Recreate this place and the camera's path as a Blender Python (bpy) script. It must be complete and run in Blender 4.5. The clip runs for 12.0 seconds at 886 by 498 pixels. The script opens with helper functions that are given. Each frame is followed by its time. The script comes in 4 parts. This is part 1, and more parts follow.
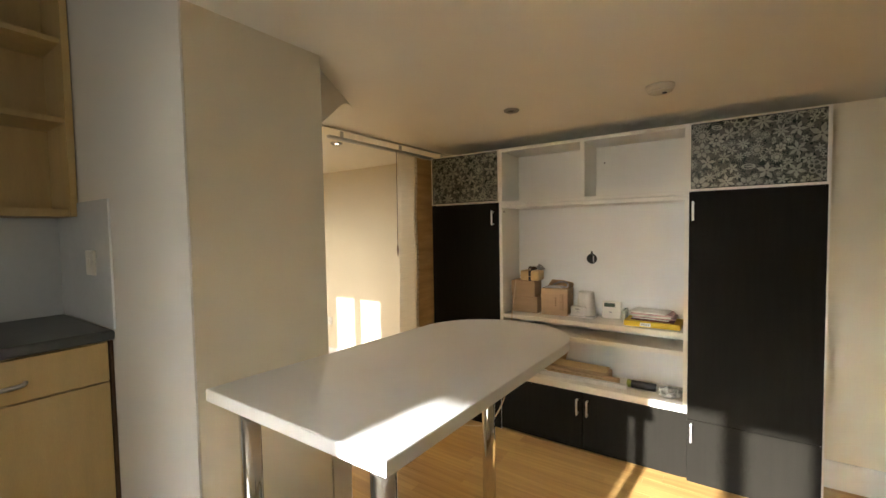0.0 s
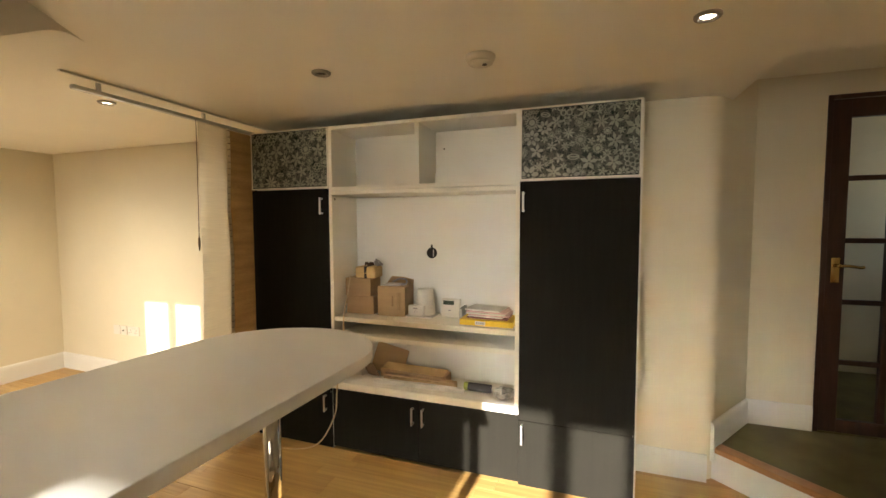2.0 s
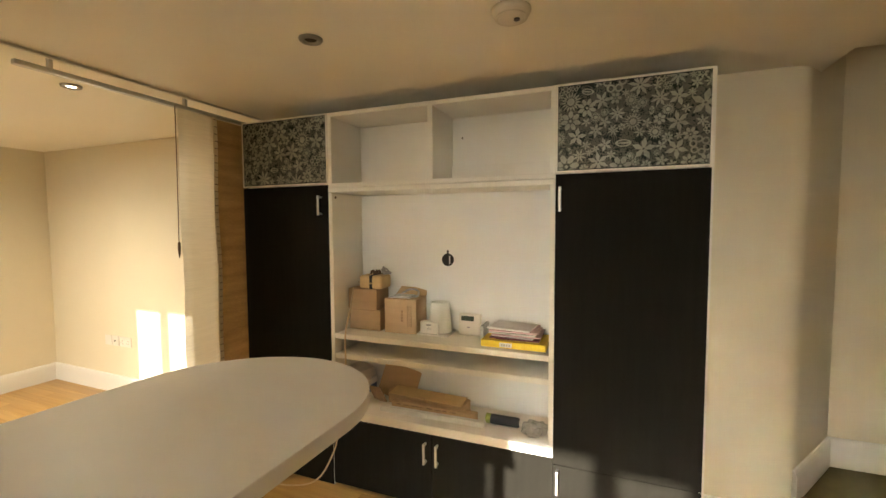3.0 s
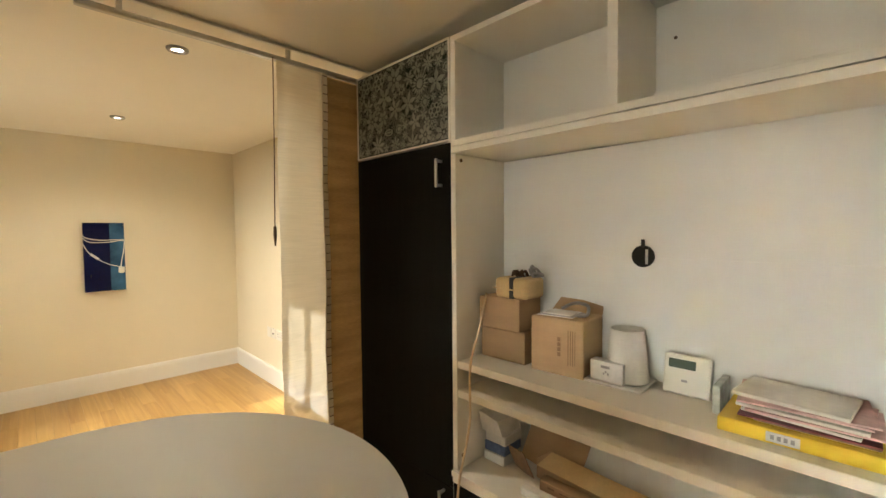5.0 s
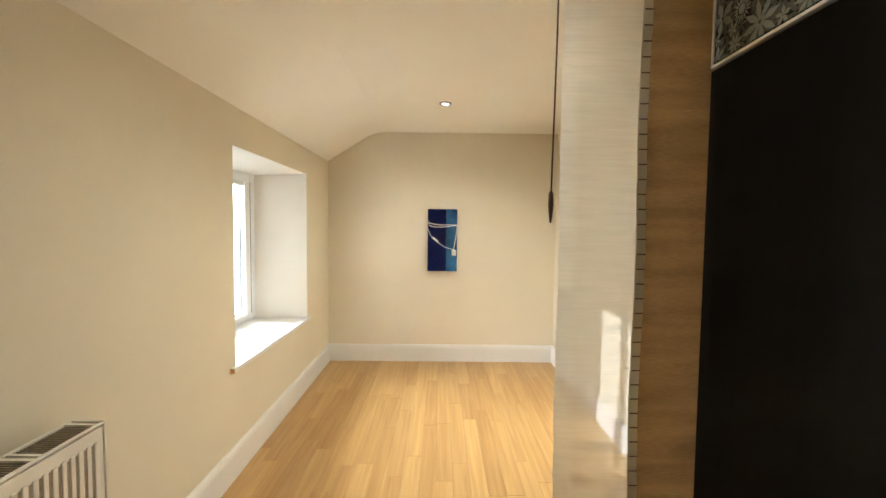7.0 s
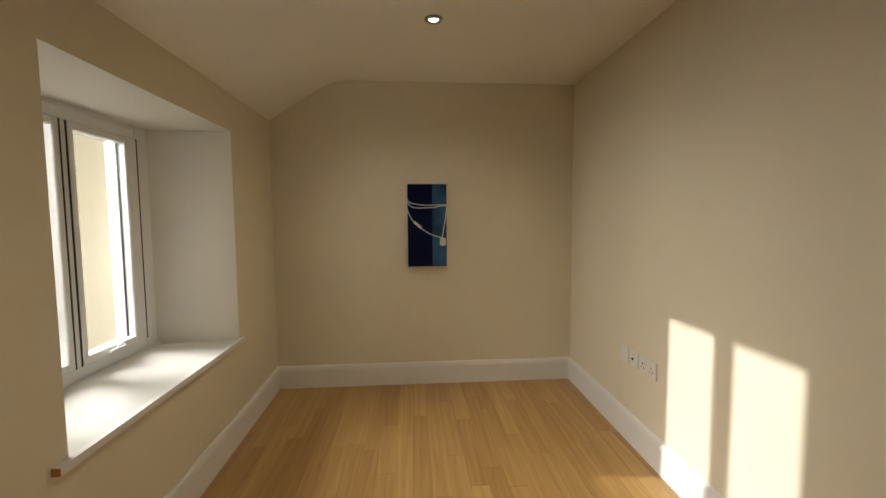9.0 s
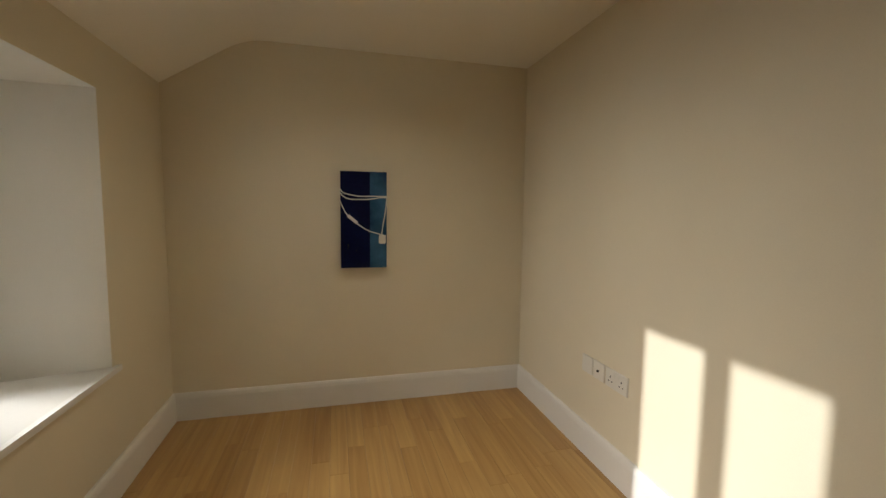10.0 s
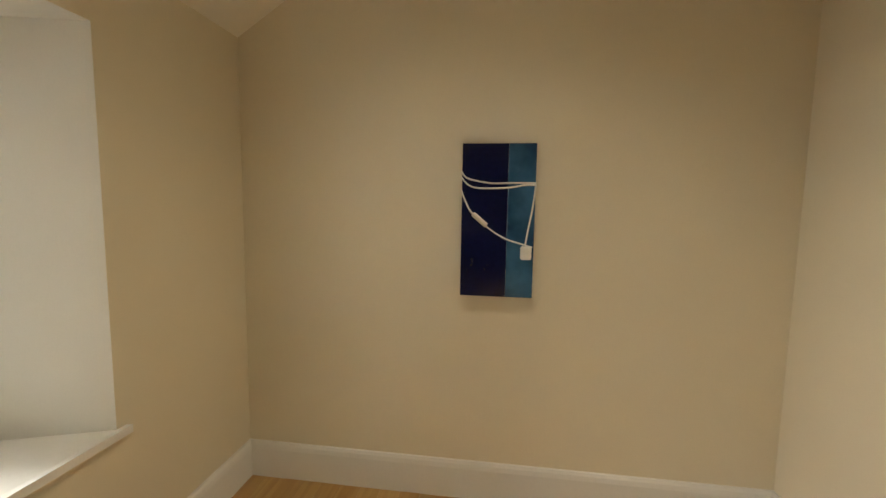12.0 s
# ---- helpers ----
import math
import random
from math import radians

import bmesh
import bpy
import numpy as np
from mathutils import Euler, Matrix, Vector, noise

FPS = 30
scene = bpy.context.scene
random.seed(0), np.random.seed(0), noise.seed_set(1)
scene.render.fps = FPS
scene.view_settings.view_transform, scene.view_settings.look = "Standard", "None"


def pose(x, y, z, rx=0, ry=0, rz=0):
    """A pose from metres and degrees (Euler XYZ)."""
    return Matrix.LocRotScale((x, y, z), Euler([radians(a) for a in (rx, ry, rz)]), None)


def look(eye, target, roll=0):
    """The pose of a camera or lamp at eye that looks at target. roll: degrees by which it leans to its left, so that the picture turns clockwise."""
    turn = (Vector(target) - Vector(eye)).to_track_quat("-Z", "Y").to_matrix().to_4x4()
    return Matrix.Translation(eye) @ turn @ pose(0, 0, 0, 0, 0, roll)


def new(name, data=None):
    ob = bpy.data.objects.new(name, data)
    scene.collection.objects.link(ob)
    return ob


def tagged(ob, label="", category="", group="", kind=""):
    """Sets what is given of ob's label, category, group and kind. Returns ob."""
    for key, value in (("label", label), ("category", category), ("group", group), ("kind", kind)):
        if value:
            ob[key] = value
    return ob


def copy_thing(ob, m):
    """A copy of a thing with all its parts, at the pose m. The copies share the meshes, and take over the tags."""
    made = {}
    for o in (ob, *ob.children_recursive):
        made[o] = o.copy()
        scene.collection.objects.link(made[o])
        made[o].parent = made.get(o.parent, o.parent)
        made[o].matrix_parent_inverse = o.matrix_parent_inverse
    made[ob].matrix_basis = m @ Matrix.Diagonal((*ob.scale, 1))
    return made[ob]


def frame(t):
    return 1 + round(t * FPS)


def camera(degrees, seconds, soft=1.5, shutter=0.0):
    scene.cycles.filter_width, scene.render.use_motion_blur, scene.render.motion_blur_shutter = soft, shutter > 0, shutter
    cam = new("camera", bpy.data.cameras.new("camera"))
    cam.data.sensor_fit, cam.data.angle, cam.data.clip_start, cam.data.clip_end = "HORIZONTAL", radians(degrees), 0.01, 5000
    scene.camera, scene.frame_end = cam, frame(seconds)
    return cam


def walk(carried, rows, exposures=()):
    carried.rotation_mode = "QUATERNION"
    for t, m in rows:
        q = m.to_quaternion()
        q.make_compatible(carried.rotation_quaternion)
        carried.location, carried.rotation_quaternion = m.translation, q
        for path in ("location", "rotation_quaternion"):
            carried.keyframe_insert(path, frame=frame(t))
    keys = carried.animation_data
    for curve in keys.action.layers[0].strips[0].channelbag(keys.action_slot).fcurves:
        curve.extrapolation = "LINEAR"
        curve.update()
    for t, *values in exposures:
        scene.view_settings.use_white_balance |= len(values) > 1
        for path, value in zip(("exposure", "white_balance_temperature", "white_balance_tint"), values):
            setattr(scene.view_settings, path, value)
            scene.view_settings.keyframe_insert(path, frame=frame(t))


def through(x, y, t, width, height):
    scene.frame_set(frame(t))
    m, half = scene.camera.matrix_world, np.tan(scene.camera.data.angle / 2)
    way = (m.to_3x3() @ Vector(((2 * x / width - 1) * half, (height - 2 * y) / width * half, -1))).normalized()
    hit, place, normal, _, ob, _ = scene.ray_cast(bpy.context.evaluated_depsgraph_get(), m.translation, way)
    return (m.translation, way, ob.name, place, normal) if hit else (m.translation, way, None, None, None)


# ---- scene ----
cam = camera(93.3, 12.0)
PATH = [
    (0, (-0.4, 1.234, 1.457), (-1.534, 2.879, 1.364), -1.0),
    (0.5, (-0.345, 1.32, 1.46), (-1.178, 3.135, 1.354), -0.9),
    (1, (-0.305, 1.435, 1.442), (-1.009, 3.304, 1.334), -1.1),
    (1.5, (-0.271, 1.602, 1.425), (-0.87, 3.507, 1.316), -0.9),
    (2, (-0.251, 1.724, 1.422), (-0.904, 3.61, 1.301), -0.2),
    (2.5, (-0.307, 1.884, 1.418), (-0.992, 3.759, 1.291), -0.0),
    (3, (-0.39, 2.09, 1.43), (-1.114, 3.951, 1.312), -0.3),
    (3.5, (-0.459, 2.293, 1.437), (-1.429, 4.039, 1.346), -0.7),
    (3.7, (-0.476, 2.372, 1.434), (-1.572, 4.043, 1.359), -0.7),
    (5.3, (-0.762, 2.973, 1.286), (-2.321, 4.223, 1.199), -1.4),
    (5.5, (-0.783, 3.041, 1.272), (-2.473, 4.108, 1.186), -2.1),
    (6, (-0.885, 3.229, 1.266), (-2.817, 3.741, 1.174), -0.1),
    (6.5, (-1.086, 3.289, 1.24), (-3.071, 3.515, 1.14), 0.1),
    (7, (-1.333, 3.319, 1.248), (-3.331, 3.332, 1.145), 0.6),
    (7.2, (-1.455, 3.36, 1.282), (-3.449, 3.261, 1.155), -0.4),
    (9, (-2.258, 3.23, 1.182), (-4.247, 3.378, 1.034), -0.4),
    (9.5, (-2.46, 3.231, 1.167), (-4.433, 3.515, 1.009), 0.1),
    (10, (-2.634, 3.173, 1.184), (-4.563, 3.671, 1.008), 0.7),
    (10.5, (-2.836, 3.188, 1.175), (-4.654, 4.003, 1.007), 0.4),
    (11, (-3.072, 3.295, 1.181), (-4.915, 4.056, 1.018), -0.0),
    (11.5, (-3.31, 3.333, 1.181), (-5.251, 3.784, 1.011), 0.5),
    (12, (-3.581, 3.354, 1.179), (-5.552, 3.078, 0.981), 0.9),
]
EXPOSURE = [(0.0, 2.45, 6550, 10), (1.0, 2.6, 6750, 9), (2.5, 2.7, 7200, 9), (3.7, 2.7, 7450, 8), (5.5, 2.7, 6250, 7), (7.0, 2.9, 5600, 8), (9.0, 1.26, 6350, 10), (10.5, 1.1, 6250, 10), (12.0, 1.68, 6450, 8)]
walk(cam, [(t, look(eye, target, roll)) for t, eye, target, roll in PATH], EXPOSURE)

# ---- light ----
SUN_WAY = Vector((0.085, 1.0, -0.324)).normalized()
world = bpy.data.worlds.new("sky")
scene.world = world
world.use_nodes = True
wn = world.node_tree.nodes
sky = wn.new("ShaderNodeTexSky")
sky.sky_type, sky.sun_disc = "NISHITA", False
sky.sun_elevation, sky.sun_rotation = radians(18), radians(184.9)
world.node_tree.links.new(sky.outputs[0], wn["Background"].inputs[0])
wn["Background"].inputs[1].default_value = 0.05
sun = bpy.data.lights.new("sun", "SUN")
sun.energy, sun.angle, sun.color = 5.0, radians(0.9), (1.0, 0.995, 0.985)
sun_ob = new("sun", sun)
sun_ob.matrix_world = look((0, -20, 8), Vector((0, -20, 8)) + SUN_WAY)


def sky_lamp(name, eye, target, w, h, watts, colour):
    """An area lamp added at or outside a window to stand in for the sky."""
    a = bpy.data.lights.new(name, "AREA")
    a.shape, a.size, a.size_y, a.energy, a.color = "RECTANGLE", w, h, watts, colour
    new(name, a).matrix_world = look(eye, target)


# Tilted up, so it also brightens the ceiling like light off the ground.
sky_lamp("sky_fill_kitchen", (-0.85, -0.56, 1.475), (-0.85, 0.04, 2.275), 0.80, 0.85, 1.4, (1.0, 0.96, 0.90))
sky_lamp("sky_fill_room", (-3.93, 0.95, 1.70), (-3.93, 2.05, 1.22), 0.7, 1.0, 94.0, (1.0, 0.98, 0.95))


# ---- materials ----
def material(name):
    m = bpy.data.materials.new(name)
    m.use_nodes = True
    return m, m.node_tree.nodes, m.node_tree.links, m.node_tree.nodes["Principled BSDF"]


def surface(name, base, rough=0.6, var=0.08, scale=3.0, bump=0.1, grain=150.0, metal=0.0, stretch=(1, 1, 1), tint=None, coat=0.0, sheer=0.0, spec=0.5):
    """A surface with broad and fine variation in colour and gloss, and a fine relief."""
    m, n, l, b = material(name)
    co = n.new("ShaderNodeTexCoord")
    mp = n.new("ShaderNodeMapping")
    mp.inputs["Scale"].default_value = stretch
    l.new(co.outputs["Object"], mp.inputs[0])
    big = n.new("ShaderNodeTexNoise")
    big.inputs["Scale"].default_value, big.inputs["Detail"].default_value = scale, 4
    l.new(mp.outputs[0], big.inputs[0])
    fine = n.new("ShaderNodeTexNoise")
    fine.inputs["Scale"].default_value, fine.inputs["Detail"].default_value = grain, 3
    l.new(mp.outputs[0], fine.inputs[0])
    add = n.new("ShaderNodeMath")
    add.operation = "MULTIPLY_ADD"
    add.inputs[1].default_value = 0.35
    l.new(fine.outputs[0], add.inputs[0])
    half = n.new("ShaderNodeMath")
    half.operation, half.inputs[1].default_value = "MULTIPLY", 0.65
    l.new(big.outputs[0], half.inputs[0])
    l.new(half.outputs[0], add.inputs[2])
    ramp = n.new("ShaderNodeValToRGB")
    tint = tint or base
    ramp.color_ramp.elements[0].position, ramp.color_ramp.elements[1].position = 0.3, 0.7
    ramp.color_ramp.elements[0].color = (*[max(0, c * (1 - var)) for c in tint], 1)
    ramp.color_ramp.elements[1].color = (*[min(1, c * (1 + var)) for c in base], 1)
    l.new(add.outputs[0], ramp.inputs[0])
    l.new(ramp.outputs[0], b.inputs["Base Color"])
    rr = n.new("ShaderNodeMapRange")
    rr.inputs[3].default_value, rr.inputs[4].default_value = max(0.02, rough * 0.94), min(1, rough * 1.06)
    l.new(add.outputs[0], rr.inputs[0])
    l.new(rr.outputs[0], b.inputs["Roughness"])
    b.inputs["Metallic"].default_value = metal
    b.inputs["Specular IOR Level"].default_value = spec
    b.inputs["Coat Weight"].default_value = coat
    if bump:
        bp = n.new("ShaderNodeBump")
        bp.inputs["Strength"].default_value, bp.inputs["Distance"].default_value = bump, 0.002
        l.new(fine.outputs[0], bp.inputs["Height"])
        l.new(bp.outputs[0], b.inputs["Normal"])
    if sheer:
        clear, see = n.new("ShaderNodeBsdfTransparent"), n.new("ShaderNodeMixShader")
        tr, mx = n.new("ShaderNodeBsdfTranslucent"), n.new("ShaderNodeMixShader")
        l.new(ramp.outputs[0], tr.inputs[0])
        mx.inputs[0].default_value = 0.5
        l.new(b.outputs[0], mx.inputs[1])
        l.new(tr.outputs[0], mx.inputs[2])
        weave = n.new("ShaderNodeMapRange")
        weave.inputs[1].default_value, weave.inputs[2].default_value, weave.inputs[3].default_value, weave.inputs[4].default_value = 0.3, 0.7, sheer * 0.55, sheer
        l.new(fine.outputs[0], weave.inputs[0])
        l.new(weave.outputs[0], see.inputs[0])
        l.new(mx.outputs[0], see.inputs[1])
        l.new(clear.outputs[0], see.inputs[2])
        l.new(see.outputs[0], n["Material Output"].inputs[0])
    return m


def wood_strips(name, low, high, rough=0.3):
    """Honey-coloured laminate, each strip of its own tone, with long grain."""
    m, n, l, b = material(name)
    co, info = n.new("ShaderNodeTexCoord"), n.new("ShaderNodeObjectInfo")
    off = n.new("ShaderNodeVectorMath")
    off.operation = "MULTIPLY_ADD"
    off.inputs[1].default_value = (1.0, 24, 24)
    l.new(co.outputs["Object"], off.inputs[0])
    sh = n.new("ShaderNodeCombineXYZ")
    k = n.new("ShaderNodeMath")
    k.operation, k.inputs[1].default_value = "MULTIPLY", 37.0
    l.new(info.outputs["Random"], k.inputs[0])
    l.new(k.outputs[0], sh.inputs[0])
    l.new(k.outputs[0], sh.inputs[1])
    l.new(sh.outputs[0], off.inputs[2])
    grain = n.new("ShaderNodeTexNoise")
    grain.inputs["Scale"].default_value, grain.inputs["Detail"].default_value, grain.inputs["Distortion"].default_value = 1.6, 6, 0.6
    l.new(off.outputs[0], grain.inputs[0])
    mix = n.new("ShaderNodeMath")
    mix.operation, mix.inputs[1].default_value = "MULTIPLY_ADD", 0.30
    l.new(info.outputs["Random"], mix.inputs[0])
    g2 = n.new("ShaderNodeMath")
    g2.operation, g2.inputs[1].default_value = "MULTIPLY", 0.8
    l.new(grain.outputs[0], g2.inputs[0])
    l.new(g2.outputs[0], mix.inputs[2])
    ramp = n.new("ShaderNodeValToRGB")
    ramp.color_ramp.elements[0].position, ramp.color_ramp.elements[1].position = 0.25, 0.90
    ramp.color_ramp.elements[0].color, ramp.color_ramp.elements[1].color = (*low, 1), (*high, 1)
    l.new(mix.outputs[0], ramp.inputs[0])
    l.new(ramp.outputs[0], b.inputs["Base Color"])
    b.inputs["Roughness"].default_value = rough
    bp = n.new("ShaderNodeBump")
    bp.inputs["Strength"].default_value, bp.inputs["Distance"].default_value = 0.08, 0.001
    l.new(grain.outputs[0], bp.inputs["Height"])
    l.new(bp.outputs[0], b.inputs["Normal"])
    return m


def plain(name, base, rough=0.5, metal=0.0, emit=None, power=0.0):
    m, n, l, b = material(name)
    b.inputs["Base Color"].default_value = (*base, 1)
    b.inputs["Roughness"].default_value, b.inputs["Metallic"].default_value = rough, metal
    if emit:
        b.inputs["Emission Color"].default_value, b.inputs["Emission Strength"].default_value = (*emit, 1), power
    return m


def clear_glass(name):
    m, n, l, b = material(name)
    b.inputs["Base Color"].default_value = (0.95, 0.97, 0.96, 1)
    b.inputs["Roughness"].default_value, b.inputs["Transmission Weight"].default_value, b.inputs["IOR"].default_value = 0.01, 1.0, 1.45
    return m


def pane_glass(name, through):
    """Double glazing tinted to hold back sunlight: it dims what passes and reflects a little."""
    m, n, l, b = material(name)
    clear, gloss, mix = n.new("ShaderNodeBsdfTransparent"), n.new("ShaderNodeBsdfGlossy"), n.new("ShaderNodeMixShader")
    clear.inputs[0].default_value = (through, through, through * 0.99, 1)
    gloss.inputs["Roughness"].default_value = 0.02
    mix.inputs[0].default_value = 0.04
    l.new(clear.outputs[0], mix.inputs[1])
    l.new(gloss.outputs[0], mix.inputs[2])
    l.new(mix.outputs[0], n["Material Output"].inputs[0])
    return m


CREAM = surface("cream wall paint", (0.745, 0.67, 0.508), 0.62, 0.05, 1.6, 0.12, 260)
WHITE_WALL = surface("off white paint and daylit wall", (0.74, 0.71, 0.64), 0.6, 0.04, 1.6, 0.12, 260)
CEILING = surface("ceiling paint", (0.88, 0.84, 0.745), 0.55, 0.04, 1.2, 0.10, 220)
TRIM = surface("white gloss trim paint", (0.78, 0.76, 0.71), 0.30, 0.03, 4, 0.05, 90)
UPVC = surface("white plastic window frame", (0.80, 0.81, 0.80), 0.28, 0.03, 6, 0.02, 120)
GASKET = plain("black rubber gasket", (0.015, 0.015, 0.015), 0.6)
GLASS = clear_glass("window glass")
# Tint chosen to weaken the sun patch that window_1 throws indoors.
DIM_GLASS = pane_glass("sun dimming double glazing", 0.6)
FLOOR = wood_strips("honey oak laminate", (0.350, 0.190, 0.056), (0.62, 0.395, 0.145))
FLOOR_BASE = surface("dark floor joint", (0.16, 0.08, 0.03), 0.6, 0.2)
PANEL = surface("cool white back board", (0.775, 0.775, 0.745), 0.45, 0.02, 4, 0.03, 200)
LAMINATE = surface("cream white melamine", (0.80, 0.768, 0.69), 0.34, 0.025, 5, 0.03, 200)
TABLETOP = surface("white laminate worktop", (0.78, 0.77, 0.74), 0.42, 0.012, 8, 0.03, 320)
BLACK = surface("black brown wood foil", (0.0125, 0.0112, 0.0088), 0.50, 0.14, 3, 0.05, 60, stretch=(14, 14, 1), spec=0.01)
CHROME = surface("polished chrome", (0.78, 0.76, 0.72), 0.10, 0.03, 20, 0.0, 90, metal=1.0)
STEEL = surface("brushed steel", (0.56, 0.57, 0.58), 0.32, 0.06, 12, 0.04, 240, metal=1.0)
RING = surface("dull chrome bezel", (0.34, 0.32, 0.29), 0.35, 0.06, 12, 0.0, 200, metal=1.0)
FLOWER_DIM = surface("dim grey green print", (0.060, 0.064, 0.050), 0.30, 0.35, 12, 0.02, 150)
FLOWER_GLASS = surface("dark green patterned glass", (0.022, 0.032, 0.028), 0.18, 0.2, 14, 0.0, 120)
FLOWER_PRINT = surface("grey green flower print", (0.22, 0.235, 0.195), 0.30, 0.4, 12, 0.02, 150)
CARPET = surface("olive green carpet", (0.150, 0.126, 0.050), 0.95, 0.30, 5, 0.9, 420)
NOSING = surface("varnished pine nosing", (0.40, 0.18, 0.055), 0.35, 0.18, 6, 0.08, 60, stretch=(3, 3, 18))
DARK_WOOD = surface("dark mahogany door", (0.050, 0.018, 0.010), 0.34, 0.3, 5, 0.08, 70, stretch=(10, 10, 1))
BRASS = surface("polished brass", (0.72, 0.50, 0.20), 0.22, 0.08, 15, 0.0, 60, metal=1.0)
BIRCH = surface("pale birch cabinet front", (0.52, 0.375, 0.16), 0.42, 0.10, 3, 0.06, 50, stretch=(8, 8, 1))
SLATE = surface("dark grey speckled worktop", (0.065, 0.068, 0.064), 0.38, 0.35, 9, 0.05, 400)
TILE = surface("pale glazed wall tile", (0.66, 0.68, 0.68), 0.14, 0.04, 5, 0.03, 40)
SOCKET = surface("white moulded plastic", (0.74, 0.71, 0.63), 0.3, 0.02, 10, 0.0, 90)
DARK = plain("black void", (0.008, 0.007, 0.006), 0.8)
BLIND = surface("cream woven panel", (0.82, 0.77, 0.66), 0.75, 0.025, 2, 0.16, 22, stretch=(0.3, 0.3, 8), sheer=0.22)
HEM = surface("cream hem tape", (0.84, 0.80, 0.70), 0.7, 0.04, 20, 0.2, 200)
BLIND_BROWN = surface("brown woven panel", (0.46, 0.345, 0.195), 0.7, 0.34, 2, 0.7, 40, stretch=(1, 1, 9))
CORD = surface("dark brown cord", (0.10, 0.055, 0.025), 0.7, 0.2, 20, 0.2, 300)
CARD = surface("brown corrugated cardboard", (0.455, 0.305, 0.168), 0.75, 0.09, 6, 0.15, 90, stretch=(1, 1, 5))
CARD_PALE = surface("pale ribboned gift box card", (0.60, 0.42, 0.20), 0.6, 0.12, 8, 0.15, 90)
CARD_DARK = surface("brown printed ink", (0.27, 0.17, 0.09), 0.7, 0.2, 30, 0.0, 90)
PAPER = surface("printed white paper", (0.70, 0.68, 0.64), 0.6, 0.12, 9, 0.05, 60)
PAPER_GREY = surface("grey catalogue cover", (0.35, 0.33, 0.33), 0.45, 0.35, 14, 0.05, 40)
PAPER_RED = surface("dark red magazine cover", (0.24, 0.06, 0.06), 0.4, 0.4, 14, 0.05, 40)
PAPER_PINK = surface("pink printed page", (0.62, 0.42, 0.42), 0.5, 0.35, 16, 0.05, 40)
YELLOW = surface("yellow folder card", (0.80, 0.56, 0.03), 0.45, 0.06, 6, 0.05, 90)
CABLE = surface("white plastic cable", (0.76, 0.73, 0.66), 0.4, 0.05, 30, 0.0, 90)
RATTAN = surface("tan rope cable", (0.62, 0.47, 0.30), 0.6, 0.1, 40, 0.2, 200)
SHADE = surface("pale fabric lampshade", (0.70, 0.68, 0.62), 0.7, 0.08, 14, 0.3, 300)
RADIATOR = surface("white enamelled steel", (0.78, 0.73, 0.63), 0.32, 0.03, 6, 0.02, 120)
GRILLE = surface("brown grille and groove shade", (0.30, 0.245, 0.165), 0.6, 0.3, 60, 0.3, 300)
LCD = surface("grey green display", (0.075, 0.10, 0.075), 0.2, 0.1, 30, 0.0, 90)
BLUE = surface("deep navy glass", (0.004, 0.007, 0.042), 0.10, 0.3, 6, 0.0, 60)
BLUE_LIGHT = surface("mid blue glass", (0.04, 0.12, 0.22), 0.12, 0.35, 5, 0.0, 12, tint=(0.006, 0.026, 0.09))
BRICK_BLUE = surface("blue printed wrapper", (0.10, 0.15, 0.30), 0.4, 0.3, 30, 0.05, 60)
GREEN_LABEL = surface("lime green plastic", (0.34, 0.38, 0.07), 0.35, 0.35, 20, 0.02, 60)
CLEAR_BAG = surface("cloudy plastic bag", (0.50, 0.52, 0.49), 0.22, 0.25, 30, 0.5, 40)
RENDER = surface("pale rendered outside wall", (0.80, 0.75, 0.61), 0.85, 0.07, 1.0, 0.4, 120)
GROUND = surface("pale ground that bounces sun", (0.42, 0.41, 0.38), 0.9, 0.2, 0.8, 0.5, 30)
LAMP_ON = plain("lit lamp lens", (1, 0.9, 0.75), 0.3, 0, (1.0, 0.90, 0.76), 7.0)
LAMP_OFF = surface("unlit lamp lens", (0.10, 0.085, 0.07), 0.15, 0.2, 60, 0.0, 90)
SMOKE = surface("aged white plastic", (0.60, 0.54, 0.43), 0.4, 0.04, 10, 0.0, 90)


# ---- builders ----
ORIGIN = {}


def thing(name, at, label, category, group=""):
    ob = tagged(new(name), label, category, group)
    ob.empty_display_size = 0.05
    ob.location = at
    ORIGIN[ob] = Vector(at)
    return ob


def part(name, bm, mat, parent, label="", smooth=False):
    """Links a bmesh in world places as one mesh under a thing or part."""
    org = ORIGIN[parent]
    for v in bm.verts:
        v.co -= org
    me = bpy.data.meshes.new(name)
    bmesh.ops.recalc_face_normals(bm, faces=bm.faces)
    bm.to_mesh(me)
    bm.free()
    me.materials.append(mat)
    if smooth:
        for p in me.polygons:
            p.use_smooth = True
    ob = new(name, me)
    ob.parent = parent
    ORIGIN[ob] = org
    if label:
        tagged(ob, label)
    return ob


def setting(name, bm, mat, label, category):
    """A piece of the setting: one mesh of kind structure."""
    me = bpy.data.meshes.new(name)
    bmesh.ops.recalc_face_normals(bm, faces=bm.faces)
    bm.to_mesh(me)
    bm.free()
    me.materials.append(mat)
    ob = tagged(new(name, me), label, category, kind="structure")
    ORIGIN[ob] = Vector((0, 0, 0))
    return ob


